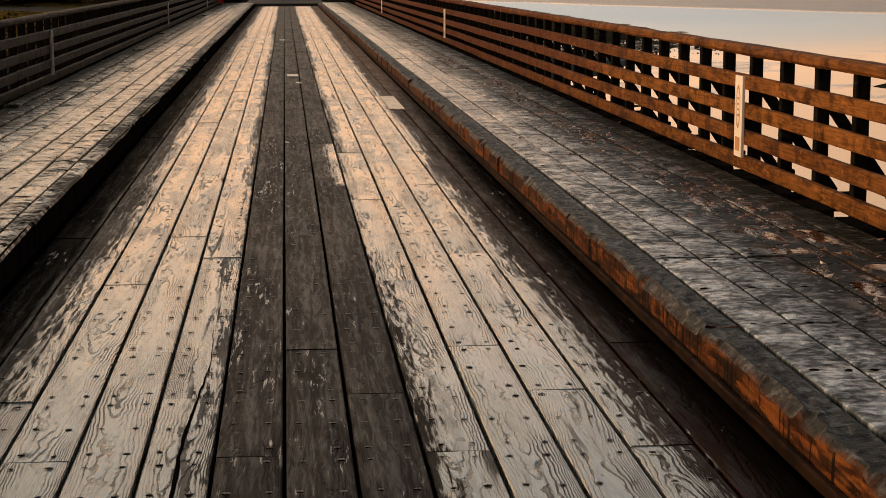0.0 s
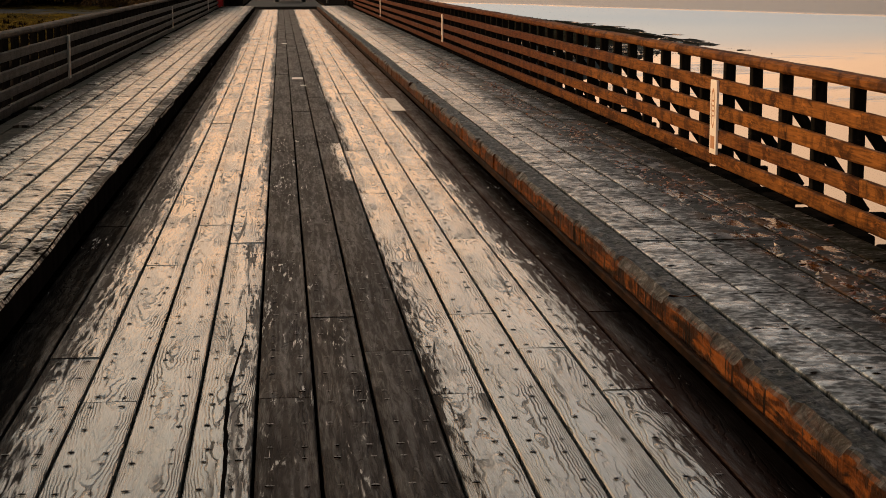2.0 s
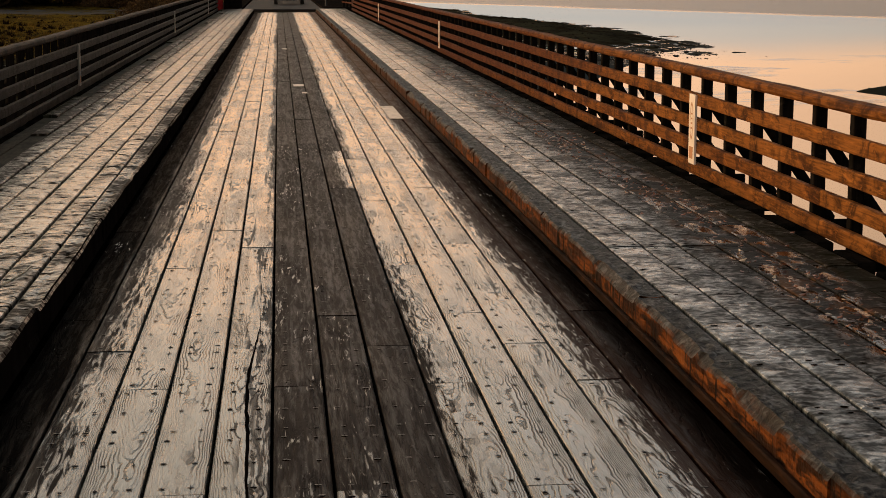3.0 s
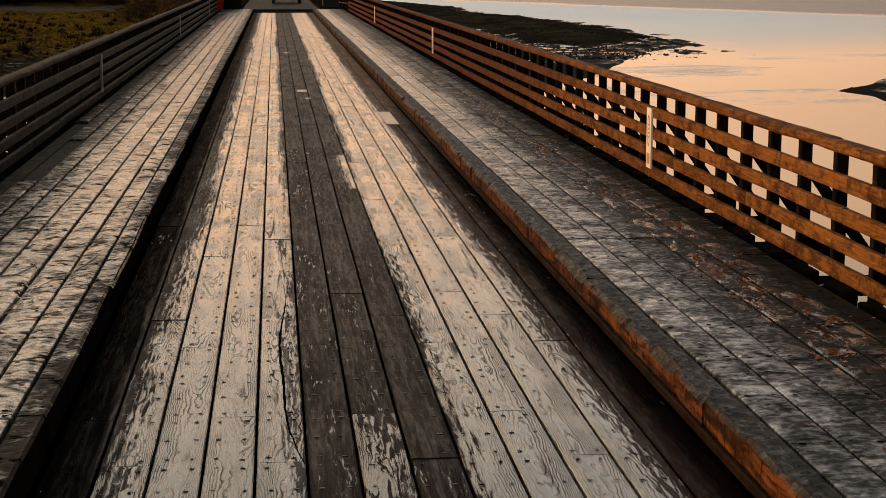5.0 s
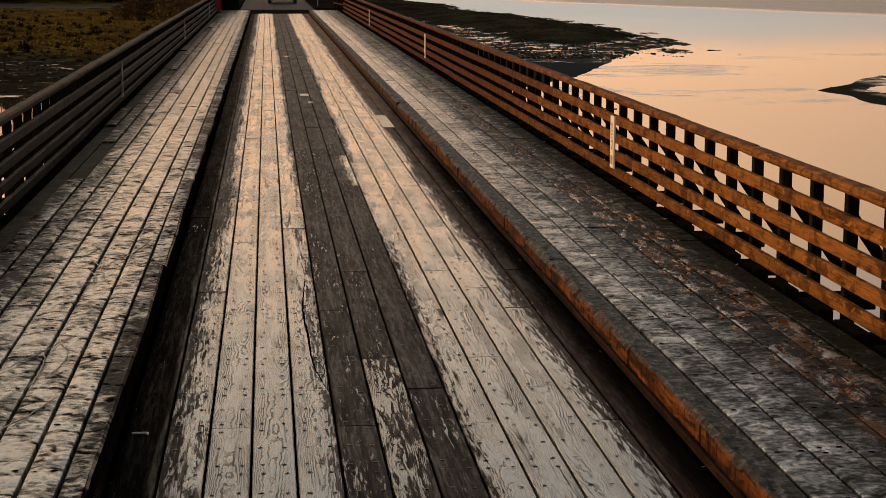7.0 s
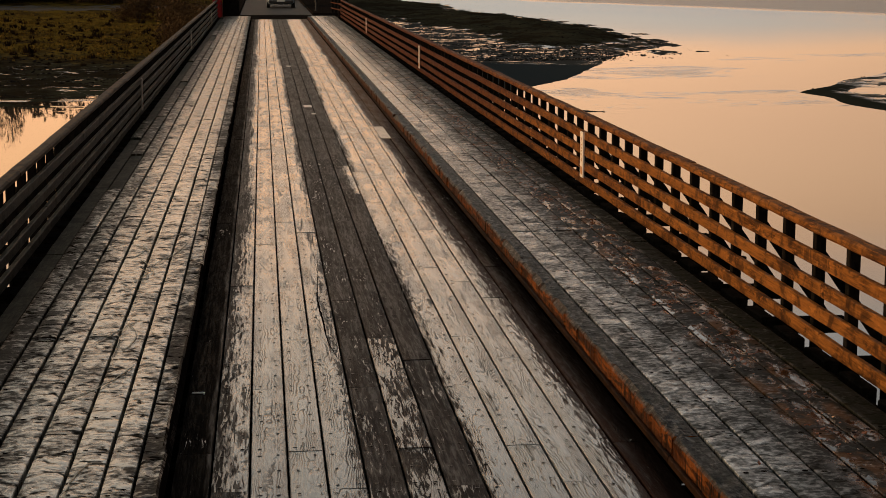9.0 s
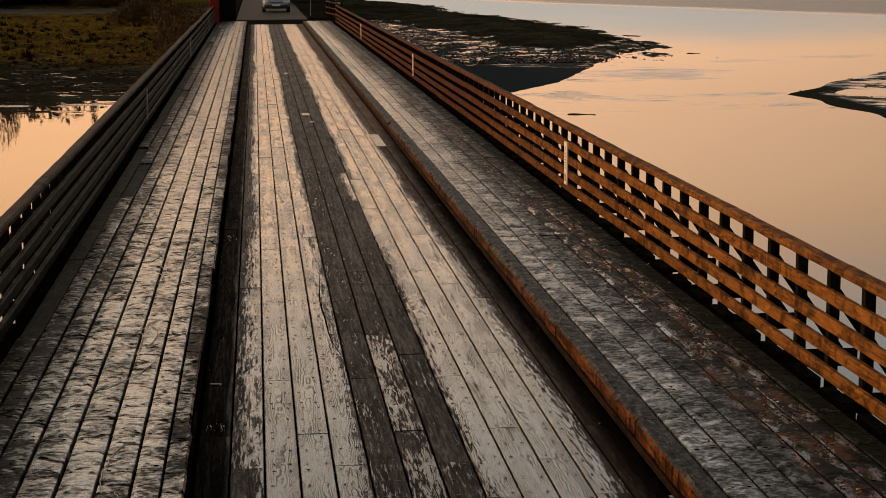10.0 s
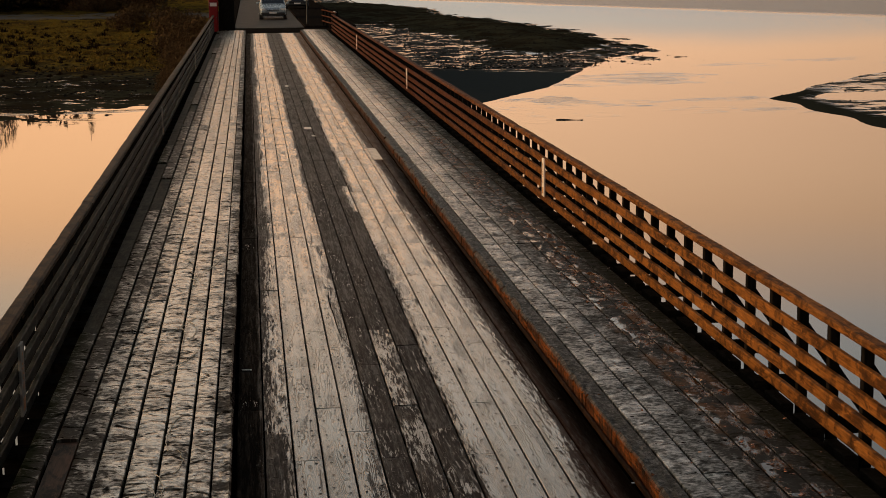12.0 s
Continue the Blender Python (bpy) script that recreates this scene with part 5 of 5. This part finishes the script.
# ---- roadway planks ----
# (row, bay of its near joint): reach of the wear, black streaks, scraping; the others stay near the usual
PLANKS = {(-5, 0): (0.52, 0.0, 0.0), (-5, -4): (0.60, 0.0, 0.1), (-5, -8): (0.62, 0.9, 0.3), (-5, -12): (0.36, 0.3, 0.1), (-5, 4): (0.44, 0.0, 0.1),
          (-2, 0): (0.56, 1.0, 0.0), (-2, -4): (0.60, 0.75, 0.0), (-2, -8): (0.52, 0.1, 0.0), (-2, -12): (0.50, 0.8, 0.0), (-2, 4): (0.60, 0.3, 0.0),
          (-1, -1): (0.42, 0.0, 0.24), (-1, 3): (0.42, 0.0, 0.06), (-1, -5): (0.40, 0.0, 0.14), (-1, -9): (0.40, 0.0, 0.30), (-1, 7): (0.44, 0.0, 0.16),
          (0, -3): (0.4, 0.0, 0.18), (0, -7): (0.4, 0.0, 0.66), (0, -11): (0.4, 0.0, 0.48), (0, 1): (0.4, 0.0, 0.05), (0, 5): (0.4, 0.0, 0.12),
          (1, 0): (0.36, 0.0, 0.05), (1, -4): (0.34, 0.0, 0.0), (1, -8): (0.36, 0.0, 0.12), (1, -12): (0.40, 0.0, 0.42), (1, 4): (0.34, 0.0, 0.0), (1, 8): (0.72, 0.0, 0.12),
          (2, -1): (0.50, 0.55, 0.1), (2, 3): (0.62, 0.2, 0.0), (2, -5): (0.50, 0.5, 0.0), (2, -9): (0.54, 0.35, 0.0), (2, 7): (0.56, 0.0, 0.2),
          (5, -1): (0.54, 0.0, 0.0), (5, -5): (0.64, 0.3, 0.1), (5, 3): (0.46, 0.0, 0.0), (5, -9): (0.66, 0.5, 0.1)}


def build_roadway():
    ob = thing("roadway", "wet timber planks with two pale worn wheel tracks", "roadway", kind="structure")
    full = slab("plank", PITCH - 0.0135, 4 * BAY - 0.006, 0.064, M_ROAD, 0.005)
    far_v, far_f = [], []
    start = {0: 0, 1: 3, 2: 1}
    for c in range(-6, 7):
        k = start[(c + 5) % 3] - 40
        while k * BAY < Y1:
            y0, y1 = max(k * BAY, Y0), min((k + 4) * BAY, Y1)
            k += 4
            if y1 - y0 < 0.2:
                continue
            x, y, z = (c + 0.5) * PITCH, (y0 + y1) / 2, -0.032 + rng.uniform(-0.003, 0.002)
            if y0 < 46.0:
                me = full if y1 - y0 > 4 * BAY - 0.01 else slab("plank", PITCH - 0.0135, y1 - y0 - 0.006, 0.064, M_ROAD, 0.005)
                plank = part("plank", me, ob, Matrix.Translation((x, y, z)) @ pose(0, 0, 0, rng.uniform(-0.03, 0.03), rng.uniform(-0.6, 0.6), 0))
                usual = (rng.uniform(0.44, 0.56), rng.uniform(0.0, 0.35), rng.uniform(0.0, 0.3) if -2 < c < 3 else 0.0)
                plank.color = (*PLANKS.get((c, k - 4), usual), 1)
            else:
                o = len(far_v)
                me = slab("tmp", PITCH - 0.0135, y1 - y0 - 0.006, 0.064, M_ROAD, 0.005)
                far_v += [(p.co.x + x, p.co.y + y, p.co.z + z) for p in me.vertices]
                far_f += [tuple(o + i for i in q.vertices) for q in me.polygons]
                bpy.data.meshes.remove(me)
    far = part("far_planks", mesh_of("far_planks", far_v, far_f, M_ROAD), ob)
    far.color = (0.5, 0.1, 0.15, 1)
    tagged(far, kind="stuff")
    # nail heads: two rows at each butt joint, one between
    v, f = [], []
    for c in range(-5, 6):
        for k in range(math.ceil(Y0 / BAY), int(45 / BAY)):
            for dy in (-0.075, 0.075, 0.39):
                for dx in (0.055, 0.17):
                    x, y = c * PITCH + dx + rng.gauss(0, 0.006), k * BAY + dy + rng.gauss(0, 0.008)
                    r, t = rng.uniform(0.008, 0.012), rng.uniform(-0.3, 0.3)
                    o = len(v)
                    for i in range(6):
                        a = i * math.pi / 3 + t
                        v.append((x + 1.3 * r * math.cos(a), y + 0.8 * r * math.sin(a), 0.0026))
                    v.append((x, y, 0.0045))
                    f += [(o + i, o + (i + 1) % 6, o + 6) for i in range(6)]
    # dark hollows that the nails were driven into
    hv, hf = [], []
    for i in range(0, len(v), 7):
        x, y, a, b = v[i + 6][0] + rng.uniform(-0.004, 0.004), v[i + 6][1] - 0.010, rng.uniform(0.007, 0.016), rng.uniform(0.005, 0.011)
        if rng.random() < 0.25:
            continue
        o = len(hv)
        hv += [(x + a * math.cos(q * math.pi / 4), y + b * math.sin(q * math.pi / 4), 0.0023) for q in range(8)]
        hf.append(tuple(range(o, o + 8)))
    tagged(part("nail_hollows", mesh_of("nail_hollows", hv, hf, M_GAP), ob), kind="stuff")
    # short splits in the grain that run through some of the nails
    sv, sf = [], []
    for i in range(0, len(v), 7):
        if rng.random() < 0.55:
            x, y, l, b = v[i + 6][0], v[i + 6][1], rng.uniform(0.02, 0.06), rng.uniform(-0.005, 0.005)
            o = len(sv)
            sv += [(x + b - 0.001, y - l, 0.0022), (x - 0.0018, y, 0.0022), (x - b, y + l, 0.0022), (x + 0.0018, y, 0.0022)]
            sf.append((o, o + 3, o + 2, o + 1))
    tagged(part("grain_splits", mesh_of("grain_splits", sv, sf, M_GAP), ob), kind="stuff")
    # one long open split that wanders along a plank
    lv, lf = [], []
    for i in range(41):
        t = i / 40
        y = -3.2 + 4.4 * t
        x = -0.235 - 0.085 * math.sin(min(1.0, t * 4.2) * 1.57) + 0.03 * math.sin(t * 9.0) * t + rng.uniform(-0.003, 0.003)
        w = 0.0015 + 0.0065 * math.sin(math.pi * min(1, t * 1.15)) * rng.uniform(0.6, 1.2)
        lv += [(x - w, y, 0.0022), (x + w, y, 0.0022)]
        if i:
            lf.append((2 * i - 2, 2 * i - 1, 2 * i + 1, 2 * i))
    part("long_split", mesh_of("long_split", lv, lf, M_GAP), ob)
    tagged(part("nail_heads", mesh_of("nail_heads", v, f, M_NAIL), ob), kind="stuff")


build_roadway()
